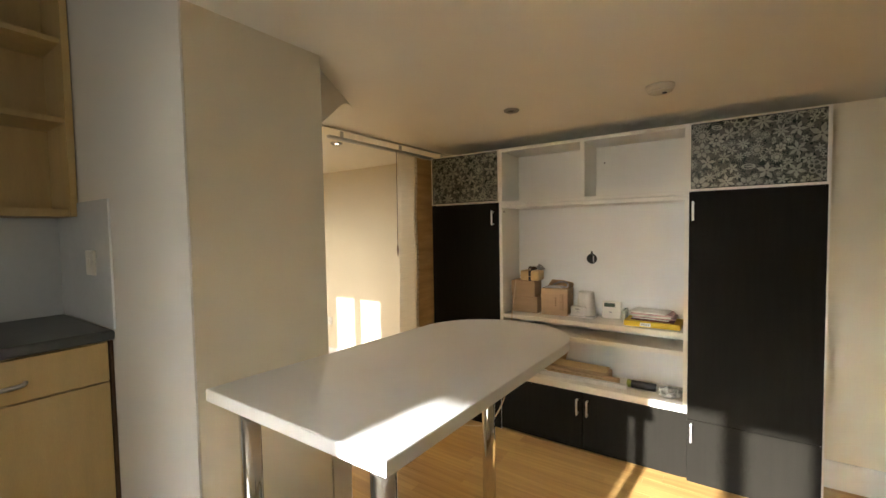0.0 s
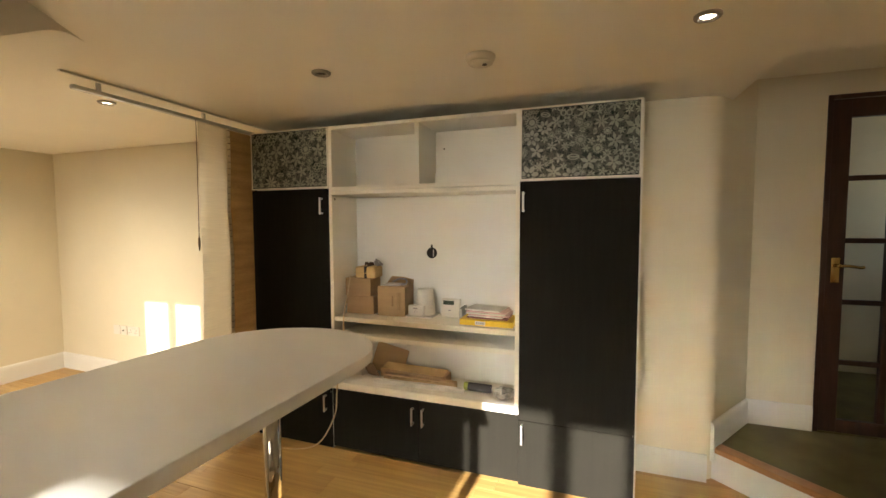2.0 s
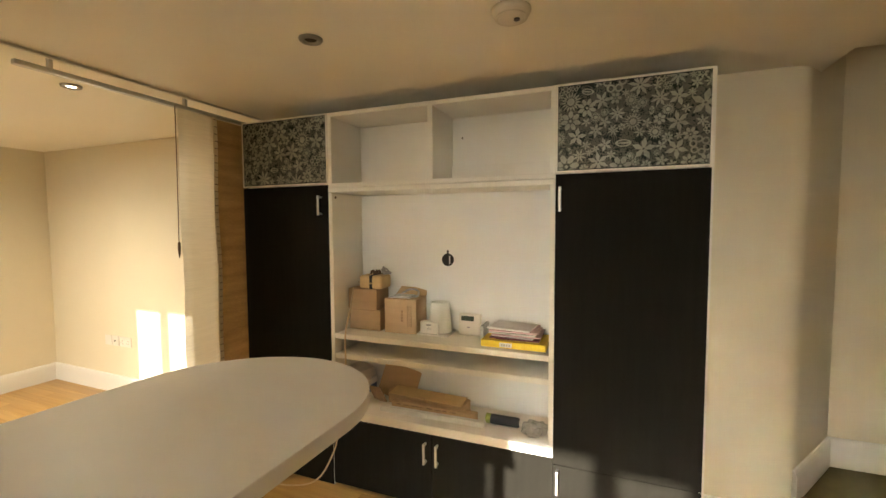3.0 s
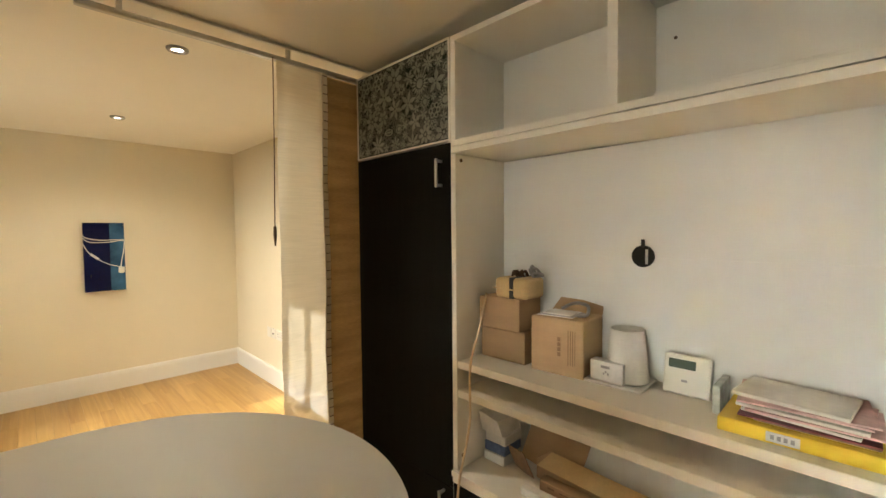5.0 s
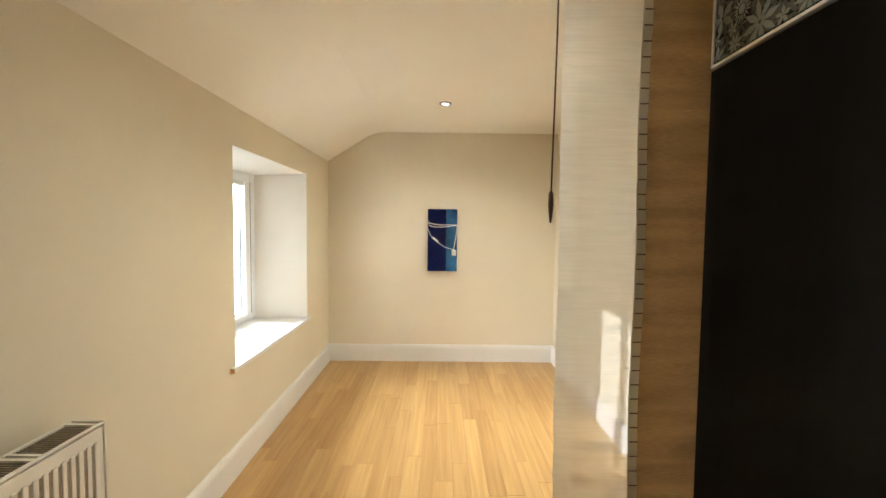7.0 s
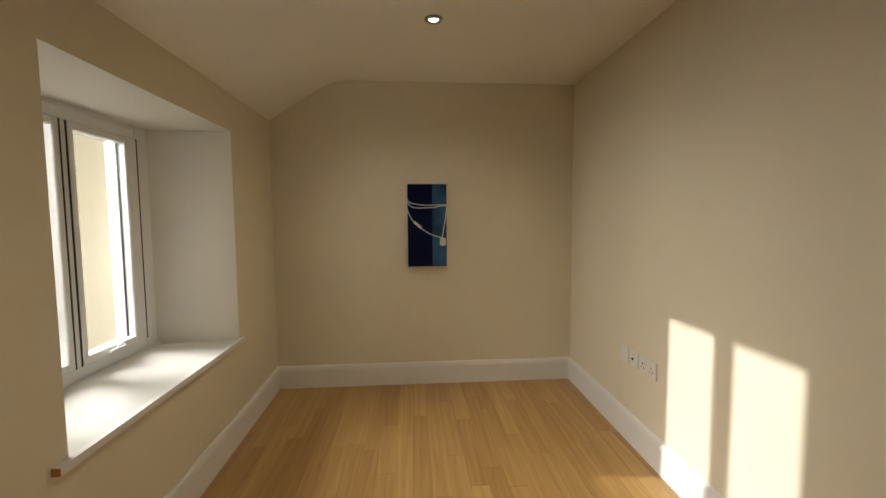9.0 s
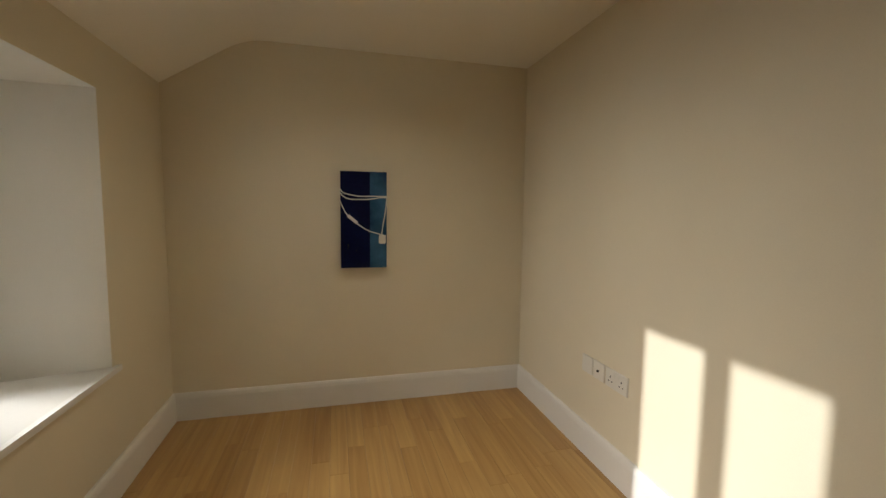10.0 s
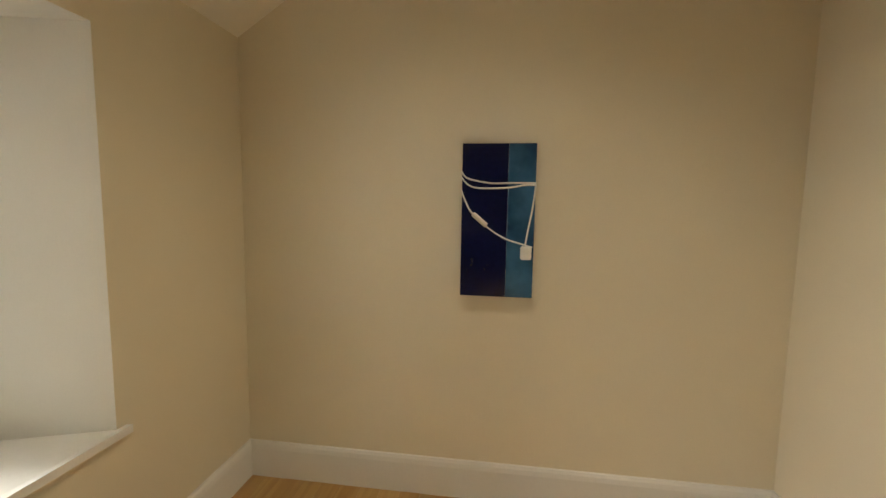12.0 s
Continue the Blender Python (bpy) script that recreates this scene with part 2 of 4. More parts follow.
def box(x0, x1, y0, y1, z0, z1, bevel=0.0, bm=None, seg=2):
    bm = bm or bmesh.new()
    made = bmesh.ops.create_cube(bm, size=1.0)["verts"]
    for v in made:
        v.co = Vector(((x0 + x1) / 2 + v.co.x * (x1 - x0), (y0 + y1) / 2 + v.co.y * (y1 - y0), (z0 + z1) / 2 + v.co.z * (z1 - z0)))
    if bevel:
        edges = {e for v in made for e in v.link_edges}
        bmesh.ops.bevel(bm, geom=list(edges), offset=bevel, segments=seg, affect="EDGES", profile=0.5)
    return bm


def prism(points, z0, z1, bm=None, bevel=0.0):
    """An upright prism over a plan outline."""
    bm = bm or bmesh.new()
    low = [bm.verts.new((x, y, z0)) for x, y in points]
    top = [bm.verts.new((x, y, z1)) for x, y in points]
    n = len(points)
    faces = [bm.faces.new(low[::-1]), bm.faces.new(top)]
    for i in range(n):
        faces.append(bm.faces.new((low[i], low[(i + 1) % n], top[(i + 1) % n], top[i])))
    if bevel:
        edges = list(faces[0].edges) + list(faces[1].edges)
        bmesh.ops.bevel(bm, geom=edges, offset=bevel, segments=2, affect="EDGES", profile=0.5)
    return bm


def solid(corners, faces, bm=None):
    bm = bm or bmesh.new()
    vs = [bm.verts.new(c) for c in corners]
    for f in faces:
        bm.faces.new([vs[i] for i in f])
    return bm


def turned(profile, at, seg=32, bm=None, axis="z"):
    """A turned solid: (radius, height) pairs round an axis through at."""
    bm = bm or bmesh.new()
    rings = []
    for r, h in profile:
        ring = []
        for i in range(seg):
            a = 2 * math.pi * i / seg
            p = (r * math.cos(a), r * math.sin(a), h)
            p = p if axis == "z" else (p[0], p[2], p[1]) if axis == "y" else (p[2], p[0], p[1])
            ring.append(bm.verts.new(Vector(at) + Vector(p)))
        rings.append(ring)
    for a, b in zip(rings, rings[1:]):
        for i in range(seg):
            bm.faces.new((a[i], a[(i + 1) % seg], b[(i + 1) % seg], b[i]))
    bm.faces.new(rings[0][::-1])
    bm.faces.new(rings[-1])
    return bm


def tube(points, radius, bm=None, seg=8, steps=6):
    """A round cable through points, smoothed."""
    bm = bm or bmesh.new()
    pts = [Vector(p) for p in points]
    path = []
    for i in range(len(pts) - 1):
        p0, p1, p2, p3 = pts[max(i - 1, 0)], pts[i], pts[i + 1], pts[min(i + 2, len(pts) - 1)]
        for s in range(steps):
            t = s / steps
            path.append(0.5 * ((2 * p1) + (p2 - p0) * t + (2 * p0 - 5 * p1 + 4 * p2 - p3) * t * t + (3 * p1 - p0 - 3 * p2 + p3) * t ** 3))
    path.append(pts[-1])
    rings = []
    for i, p in enumerate(path):
        d = (path[min(i + 1, len(path) - 1)] - path[max(i - 1, 0)]).normalized()
        side = d.cross(Vector((0.31, 0.17, 0.93))).normalized()
        up = side.cross(d)
        rings.append([bm.verts.new(p + radius * (math.cos(a) * side + math.sin(a) * up)) for a in (2 * math.pi * k / seg for k in range(seg))])
    for a, b in zip(rings, rings[1:]):
        for i in range(seg):
            bm.faces.new((a[i], a[(i + 1) % seg], b[(i + 1) % seg], b[i]))
    bm.faces.new(rings[0][::-1])
    bm.faces.new(rings[-1])
    return bm


# ---- levels and planes of the place ----
FLOOR_LOW, STEP, KITCHEN, TOP = -0.045, 0.14, 0.17, 2.108
END, NORTH, WINDOW_WALL, PILLAR = -5.195, 4.38, 2.285, -1.665


def floor_z(x):
    """The old floor rises a little towards the end wall."""
    return FLOOR_LOW * min(1.0, max(0.0, (x - END) / (-2.0 - END)))


# ---- the large structure ----
def shell():
    fl = solid([(END - 0.2, 1.7, -0.3), (-2.0, 1.7, -0.3), (2.5, 1.7, -0.3), (END - 0.2, 4.5, -0.3), (-2.0, 4.5, -0.3), (2.5, 4.95, -0.3),
                (END - 0.2, 1.7, -0.008), (-2.0, 1.7, FLOOR_LOW - 0.008), (2.5, 1.7, FLOOR_LOW - 0.008), (END - 0.2, 4.5, -0.008), (-2.0, 4.5, FLOOR_LOW - 0.008), (2.5, 4.95, FLOOR_LOW - 0.008)],
               [(0, 3, 4, 1), (1, 4, 5, 2), (6, 7, 10, 9), (7, 8, 11, 10), (0, 1, 7, 6), (1, 2, 8, 7), (2, 5, 11, 8), (5, 4, 10, 11), (4, 3, 9, 10), (3, 0, 6, 9)])
    floor = setting("floor", fl, FLOOR_BASE, "honey oak strip laminate floor through both rooms", "floor")
    setting("kitchen_floor", box(-2.9, 2.5, -0.5, 1.72, -0.3, KITCHEN), FLOOR, "raised kitchen floor one step up", "floor")

    b = box(-5.45, -1.2, 1.804, 4.6, TOP + 0.001, 2.4)
    box(PILLAR, -1.2, 1.6, 1.804, TOP + 0.0005, 2.4, bm=b)
    box(-1.2, 0.505, -0.6, 4.6, TOP, 2.4, bm=b)
    box(0.505, 2.6, -0.6, 3.85, TOP, 2.4, bm=b)
    box(PILLAR, -1.2, -0.6, 1.6, TOP, 2.7, bm=b)
    setting("ceiling", b, CEILING, "warm white painted flat ceiling", "ceiling")
    setting("kitchen_ceiling", box(-3.05, PILLAR, -0.6, 1.804, 2.5, 2.7), CEILING, "higher painted ceiling over the kitchen units", "ceiling")
    setting("landing_ceiling", box(0.505, 2.6, 3.85, 5.1, 2.30, 2.4), CEILING, "higher ceiling over the door landing", "ceiling")
    crease, lead = Vector((2.708, TOP)), 0.10
    low = Vector((2.708 - lead, TOP - lead * 0.629))
    curve = [low.lerp(crease, k / 10).lerp(crease.lerp(Vector((2.708 + lead, TOP - 0.0006)), k / 10), k / 10) for k in range(11)]
    profile = [Vector((2.282, 1.84))] + curve + [Vector((2.708 + lead, TOP + 0.004)), Vector((2.282, TOP + 0.004))]
    s = bmesh.new()
    ends = [[s.verts.new((END - 0.1 if far else -1.71 - 0.6455 * (p.x - 2.282), p.x, p.y)) for p in profile] for far in (True, False)]
    for i in range(len(profile)):
        j = (i + 1) % len(profile)
        s.faces.new((ends[0][i], ends[0][j], ends[1][j], ends[1][i]))
    s.faces.new(ends[0][::-1])
    s.faces.new(ends[1])
    setting("ceiling_slope", s, CEILING, "sloping ceiling strip under the roof", "ceiling")

    setting("wall_west", box(END - 0.25, END, 1.7, 4.6, -0.3, 2.3), CREAM, "cream painted end wall", "wall")
    setting("wall_north", box(END, 0.345, NORTH, NORTH + 0.25, -0.3, 2.3), CREAM, "cream painted long wall behind the cupboards", "wall")
    p0, p1, p2 = Vector((0.345, NORTH)), Vector((0.415, NORTH)), Vector((0.454, NORTH + 0.058))
    corner = [tuple(p0.lerp(p1, k / 14).lerp(p1.lerp(p2, k / 14), k / 14)) for k in range(15)]
    setting("wall_return", prism(corner + [(0.725, 4.84), (0.725, 5.05), (0.30, 5.05), (0.30, NORTH + 0.25), (0.345, NORTH + 0.25)], -0.3, 2.4), CREAM, "angled cream wall beside the landing", "wall")
    w = box(0.725, 1.075, 4.84, 4.96, -0.3, 2.4)
    box(1.965, 2.6, 4.84, 4.96, -0.3, 2.4, bm=w)
    box(1.075, 1.965, 4.84, 4.96, 2.17, 2.4, bm=w)
    box(1.075, 1.965, 4.84, 4.96, -0.3, STEP - 0.02, bm=w)
    setting("wall_door", w, CREAM, "cream wall with a glazed door in it", "wall")
    setting("wall_east", box(2.4, 2.6, -0.6, 4.84, -0.3, 2.4), CREAM, "plain cream wall", "wall")

    # the thick outside wall with its splayed window opening
    # Paler than the cream face: cool daylight is put into its paint.
    setting("wall_pillar", box(-2.9, PILLAR, 1.80, 1.806, -0.3, 2.5), WHITE_WALL, "off white kitchen side of the thick wall, paled for cool daylight", "wall")
    x = [-5.45, -4.575, -3.432, PILLAR]
    z = [-0.3, 0.53, 1.645, 2.3]
    xo = [-5.45, -4.345, -3.45, PILLAR]
    zo = [-0.3, 0.555, 1.60, 2.3]
    bm = bmesh.new()
    inner = [[bm.verts.new((a, WINDOW_WALL, c)) for a in x] for c in z]
    outer = [[bm.verts.new((a, 1.808, c)) for a in xo] for c in zo]
    for j in range(3):
        for i in range(3):
            if (i, j) != (1, 1):
                bm.faces.new((inner[j][i], inner[j][i + 1], inner[j + 1][i + 1], inner[j + 1][i]))
                bm.faces.new((outer[j][i], outer[j + 1][i], outer[j + 1][i + 1], outer[j][i + 1]))
    loop_i = [inner[1][1], inner[1][2], inner[2][2], inner[2][1]]
    loop_o = [outer[1][1], outer[1][2], outer[2][2], outer[2][1]]
    for k in range(4):
        bm.faces.new((loop_i[k], loop_i[(k + 1) % 4], loop_o[(k + 1) % 4], loop_o[k])).material_index = 1
    rim_i = inner[0] + [inner[1][3], inner[2][3]] + inner[3][::-1] + [inner[2][0], inner[1][0]]
    rim_o = outer[0] + [outer[1][3], outer[2][3]] + outer[3][::-1] + [outer[2][0], outer[1][0]]
    for k in range(12):
        bm.faces.new((rim_i[k], rim_o[k], rim_o[(k + 1) % 12], rim_i[(k + 1) % 12]))
    w = setting("wall_window", bm, CREAM, "cream outside wall with a deep splayed off-white window opening", "wall")
    w.data.materials.append(WHITE_WALL)

    # kitchen walls
    setting("wall_kitchen_west", box(-3.05, -2.836, -0.6, 1.80, -0.3, 2.5), TILE, "pale glazed kitchen wall", "wall")
    k = box(-2.836, -1.36, -0.6, -0.4, -0.3, 2.5)
    box(-0.35, 2.4, -0.6, -0.4, -0.3, 2.3, bm=k)
    box(-1.36, -0.35, -0.6, -0.4, -0.3, 1.02, bm=k)
    box(-1.36, -0.35, -0.6, -0.4, 1.93, 2.3, bm=k)
    setting("wall_kitchen_south", k, CREAM, "cream kitchen wall with a window", "wall")

    # landing with carpet, nosing and riser
    setting("landing", prism([(0.46, 4.43), (0.725, 4.83), (2.4, 4.83), (2.4, 2.80), (2.32, 2.80)], FLOOR_LOW - 0.1, STEP), CARPET, "olive green carpeted landing one step up", "floor")
    d = Vector((2.30 - 0.43, 2.80 - 4.43, 0)).normalized()
    n = Vector((d.y, -d.x, 0))
    def along(u, w):
        p = Vector((0.43, 4.43, 0)) + d * u - n * w
        return (p.x, p.y)
    setting("step_nosing", prism([along(-0.02, -0.012), along(2.5, -0.012), along(2.5, 0.075), along(0.03, 0.075)], STEP - 0.026, STEP + 0.006, bevel=0.008), NOSING, "varnished pine nosing on the landing step", "step")
    setting("step_riser", prism([along(-0.02, 0.002), along(2.5, 0.002), along(2.5, 0.02), along(-0.02, 0.02)], FLOOR_LOW - 0.05, STEP - 0.026), TRIM, "white painted riser of the landing step", "step")

    # hall behind the door, its unseen east wall left open to let daylight in
    h = box(0.6, 2.7, 6.2, 6.35, -0.3, 2.5)
    box(0.45, 0.6, 5.05, 6.35, -0.3, 2.5, bm=h)
    box(2.6, 2.75, 4.9, 6.35, -0.3, 1.2, bm=h)
    box(2.6, 2.75, 4.9, 6.35, 2.0, 2.5, bm=h)
    box(2.6, 2.75, 4.9, 5.3, 1.2, 2.0, bm=h)
    box(2.6, 2.75, 6.1, 6.35, 1.2, 2.0, bm=h)
    setting("hall_walls", h, CREAM, "plain cream hall walls behind the door, unseen side left open for daylight", "wall")
    setting("hall_floor", box(0.45, 2.75, 4.86, 6.35, -0.3, STEP - 0.004), CARPET, "carpeted hall floor", "floor")
    setting("hall_ceiling", box(0.45, 2.75, 4.96, 6.35, 2.402, 2.6), CEILING, "hall ceiling", "ceiling")

    # outside
    # Unseen; kept pale and close below the windows to bounce sunlight indoors.
    setting("ground", box(-400, 400, -400, 400, -0.7, -0.45), GROUND, "unseen pale ground outside, bouncing sunlight indoors", "ground")
    setting("outside_wing", box(-7.0, -5.6, -5.0, 1.7, -0.5, 5.0), RENDER, "pale rendered wall of the house wing outside", "facade")
    setting("outside_ledge", box(-5.6, -5.57, -5.0, 1.7, 1.285, 1.315), RENDER, "thin ledge along the outside wall", "trim")
    return floor


floor = shell()


def skirting(name, points, z=0.0, height=0.155, thick=0.018):
    """A tall skirting board along plan points, its face on the left of the line, with a rounded top."""
    bm = bmesh.new()
    prof = [(0.0, -0.07), (thick, -0.07), (thick, height - 0.03), (thick * 0.8, height - 0.012), (thick * 0.45, height - 0.002), (0.0, height)]
    rings = []
    pts = [Vector((*p, 0)) for p in points]
    for i, p in enumerate(pts):
        a = (pts[i] - pts[i - 1]).normalized() if i else (pts[1] - pts[0]).normalized()
        b = (pts[i + 1] - pts[i]).normalized() if i < len(pts) - 1 else a
        na, nb = Vector((-a.y, a.x, 0)), Vector((-b.y, b.x, 0))
        m = (na + nb).normalized()
        m /= max(0.3, m.dot(na))
        rings.append([bm.verts.new(p + m * u + Vector((0, 0, z(p.x) + h if callable(z) else z + h))) for u, h in prof])
    for r, q in zip(rings, rings[1:]):
        for i in range(len(prof)):
            j = (i + 1) % len(prof)
            bm.faces.new((r[i], q[i], q[j], r[j]))
    bm.faces.new(rings[0])
    bm.faces.new(rings[-1][::-1])
    return setting(name, bm, TRIM, "tall white painted skirting board", "baseboard")


skirting("baseboard_room", [(-2.41, NORTH), (END, NORTH), (END, WINDOW_WALL), (PILLAR, WINDOW_WALL), (PILLAR, 1.80)], floor_z)
skirting("baseboard_north", [(0.405, NORTH), (0.03, NORTH)], FLOOR_LOW)
skirting("baseboard_landing", [(1.07, 4.84), (0.725, 4.84), (0.425, 4.395)], STEP)


# ---- windows ----
def window(name, x0, x1, z0, z1, y, f, sashes, label, glass):
    """A white plastic window in the plane y: frame, mullion, sashes, panes and dark gaskets. sashes: (x0, x1, left stile, right stile, top rail)."""
    w = thing(name, ((x0 + x1) / 2, y, z0), label, "window")
    w["kind"] = "structure"
    b = box(x0, x0 + f, y - 0.035, y + 0.035, z0, z1, 0.006)
    box(x1 - f, x1, y - 0.035, y + 0.035, z0, z1, 0.006, bm=b)
    box(x0 + f, x1 - f, y - 0.034, y + 0.034, z0, z0 + 0.05, 0.006, bm=b)
    box(x0 + f, x1 - f, y - 0.034, y + 0.034, z1 - 0.05, z1, 0.006, bm=b)
    part("window_frame", b, UPVC, w)
    edges = [q[0] for q in sashes[1:]]
    for e in edges:
        part("mullion", box(e - 0.018, e + 0.018, y - 0.036, y + 0.036, z0 + 0.05, z1 - 0.05, 0.005), UPVC, w)
    for a, c, tl, tr, tt in sashes:
        a0 = a + (0.018 if a in edges else f)
        c0 = c - (0.018 if c in edges else f)
        lo, hi, t, d = z0 + 0.05, z1 - 0.05, 0.03, 0.041
        for q in (a0 - 0.005, c0 + 0.001):
            part("gasket", box(q - 0.001, q + 0.0045, y + 0.030, y + 0.0395, lo, hi), GASKET, w)
        st = box(a0 + 0.0005, a0 + tl, y - 0.02, y + d, lo, hi, 0.006)
        box(c0 - tr, c0 - 0.0005, y - 0.02, y + d, lo, hi, 0.006, bm=st)
        box(a0 + tl, c0 - tr, y - 0.02, y + d - 0.001, lo, lo + t, 0.006, bm=st)
        box(a0 + tl, c0 - tr, y - 0.02, y + d - 0.001, hi - tt, hi, 0.006, bm=st)
        sash = part("sash", st, UPVC, w)
        for q in (a0 + tl, c0 - tr - 0.003):
            part("glazing_bead", box(q, q + 0.003, y + 0.002, y + 0.008, lo + t, hi - tt), GASKET, sash)
        p = part("pane", box(a0 + tl, c0 - tr, y - 0.003, y + 0.003, lo + t, hi - tt), glass, sash)
        p.visible_shadow = glass is not GLASS
        m = (a0 + c0) / 2
        h = box(m - 0.02, m + 0.02, y + d, y + d + 0.012, lo + 0.003, lo + 0.028, 0.003)
        box(m - 0.012, m + 0.075, y + d + 0.012, y + d + 0.026, lo + 0.007, lo + 0.023, 0.005, bm=h)
        hd = part("window_handle", h, UPVC, sash)
        part("keyhole", turned([(0.006, 0), (0.006, 0.002)], (m - 0.03, y + d + 0.001, lo + 0.015), 12, axis="y"), GASKET, sash)
    return w


w1 = window("window_1", -4.357, -3.447, 0.575, 1.60, 1.93, 0.045, [(-4.357, -3.905, 0.077, 0.03, 0.03), (-3.905, -3.447, 0.03, 0.085, 0.03)], "white plastic casement window in a deep reveal", DIM_GLASS)
part("cill", box(-4.42, -3.440, 1.87, 1.9645, 0.530, 0.5745, 0.002), UPVC, w1)
part("jamb_trim", box(-4.415, -4.3575, 1.87, 1.955, 0.575, 1.599, 0.003), UPVC, w1)
part("head_trim", box(-4.415, -3.438, 1.87, 1.955, 1.5995, 1.63, 0.003), UPVC, w1)
window("window_2", -1.36, -0.35, 1.02, 1.93, -0.5, 0.05, [(-1.36, -0.755, 0.025, 0.035, 0.03), (-0.755, -0.35, 0.035, 0.03, 0.08)], "white plastic kitchen window letting in low sun", GLASS)
sill = solid([(-4.605, 2.308, 0.515), (-3.375, 2.308, 0.515), (-3.375, 2.286, 0.512), (-3.432, 2.286, 0.512), (-3.45, 1.966, 0.545), (-4.362, 1.966, 0.545), (-4.575, 2.286, 0.512), (-4.605, 2.286, 0.512),
              (-4.605, 2.308, 0.538), (-3.375, 2.308, 0.538), (-3.375, 2.286, 0.535), (-3.434, 2.286, 0.5355), (-3.452, 1.966, 0.575), (-4.360, 1.966, 0.575), (-4.573, 2.286, 0.5355), (-4.605, 2.286, 0.535)],
             [(7, 6, 5, 4, 3, 2, 1, 0), (8, 9, 10, 11, 12, 13, 14, 15)] + [(i, (i + 1) % 8, 8 + (i + 1) % 8, 8 + i) for i in range(8)])
sill_board = setting("window_sill", sill, TRIM, "white gloss window sill board", "sill")
part("end_grain", box(-3.3762, -3.3730, 2.2865, 2.3085, 0.5155, 0.5370), NOSING, sill_board, "bare wood end of the sill")


# ---- glazed door on the landing ----
def glazed_door():
    d = thing("door_1", (1.52, 4.88, STEP), "dark mahogany glazed door with fifteen panes, closed", "door")
    d["kind"] = "structure"
    x0, x1, z0, z1, y0, y1 = 1.107, 1.935, STEP + 0.004, 2.14, 4.846, 4.886
    fr = box(1.077, x0 - 0.003, 4.835, 4.955, STEP, 2.168, 0.004)
    box(x1 + 0.003, 1.963, 4.835, 4.955, STEP, 2.168, 0.004, bm=fr)
    box(x0 - 0.003, x1 + 0.003, 4.836, 4.955, z1 + 0.003, 2.168, 0.004, bm=fr)
    part("door_frame", fr, DARK_WOOD, d)
    leaf = box(x0, x0 + 0.088, y0, y1, z0, z1, 0.004)
    box(x1 - 0.088, x1, y0, y1, z0, z1, 0.004, bm=leaf)
    box(x0 + 0.088, x1 - 0.088, y0, y1, z0, 0.222, 0.004, bm=leaf)
    box(x0 + 0.088, x1 - 0.088, y0, y1, 2.035, z1, 0.004, bm=leaf)
    part("leaf", leaf, DARK_WOOD, d)
    w = (x1 - x0 - 0.176 - 0.07) / 3
    for i in (1, 2):
        a = x0 + 0.088 + w * i + 0.035 * (i - 1)
        part("glazing_bar", box(a, a + 0.035, y0 + 0.002, y1 - 0.002, 0.222, 2.035, 0.005), DARK_WOOD, d)
    h = (2.035 - 0.222 - 4 * 0.03) / 5
    for j in range(1, 5):
        z = 0.222 + h * j + 0.03 * (j - 1)
        part("glazing_bar", box(x0 + 0.088, x1 - 0.088, y0 + 0.004, y1 - 0.004, z, z + 0.03, 0.005), DARK_WOOD, d)
    for i in range(3):
        for j in range(5):
            a, z = x0 + 0.088 + (w + 0.035) * i, 0.222 + (h + 0.03) * j
            part("pane", box(a, a + w, 4.864, 4.868, z, z + h), GLASS, d)
    lever = box(x0 + 0.022, x0 + 0.064, y0 - 0.007, y0 - 0.001, 1.06, 1.21, 0.004)
    turned([(0.011, -0.055), (0.011, 0.0)], (x0 + 0.043, y0 - 0.004, 1.165), 16, lever, "y")
    tube([(x0 + 0.043, y0 - 0.055, 1.165), (x0 + 0.09, y0 - 0.058, 1.166), (x0 + 0.14, y0 - 0.056, 1.158), (x0 + 0.155, y0 - 0.055, 1.164)], 0.009, lever)
    part("door_handle", lever, BRASS, d, "brass lever handle on a long plate", True)


glazed_door()


# ---- wall of cupboards ----
FRONT, BACK = 4.0, NORTH - 0.004


def bar_handle(x, z0, z1, parent, y=FRONT):
    b = box(x - 0.006, x + 0.006, y - 0.034, y - 0.026, z0, z1, 0.003)
    box(x - 0.005, x + 0.005, y - 0.028, y, z0 + 0.004, z0 + 0.014, 0.002, bm=b)
    box(x - 0.005, x + 0.005, y - 0.028, y, z1 - 0.014, z1 - 0.004, 0.002, bm=b)
    return part("handle", b, STEEL, parent, "brushed steel bar handle")


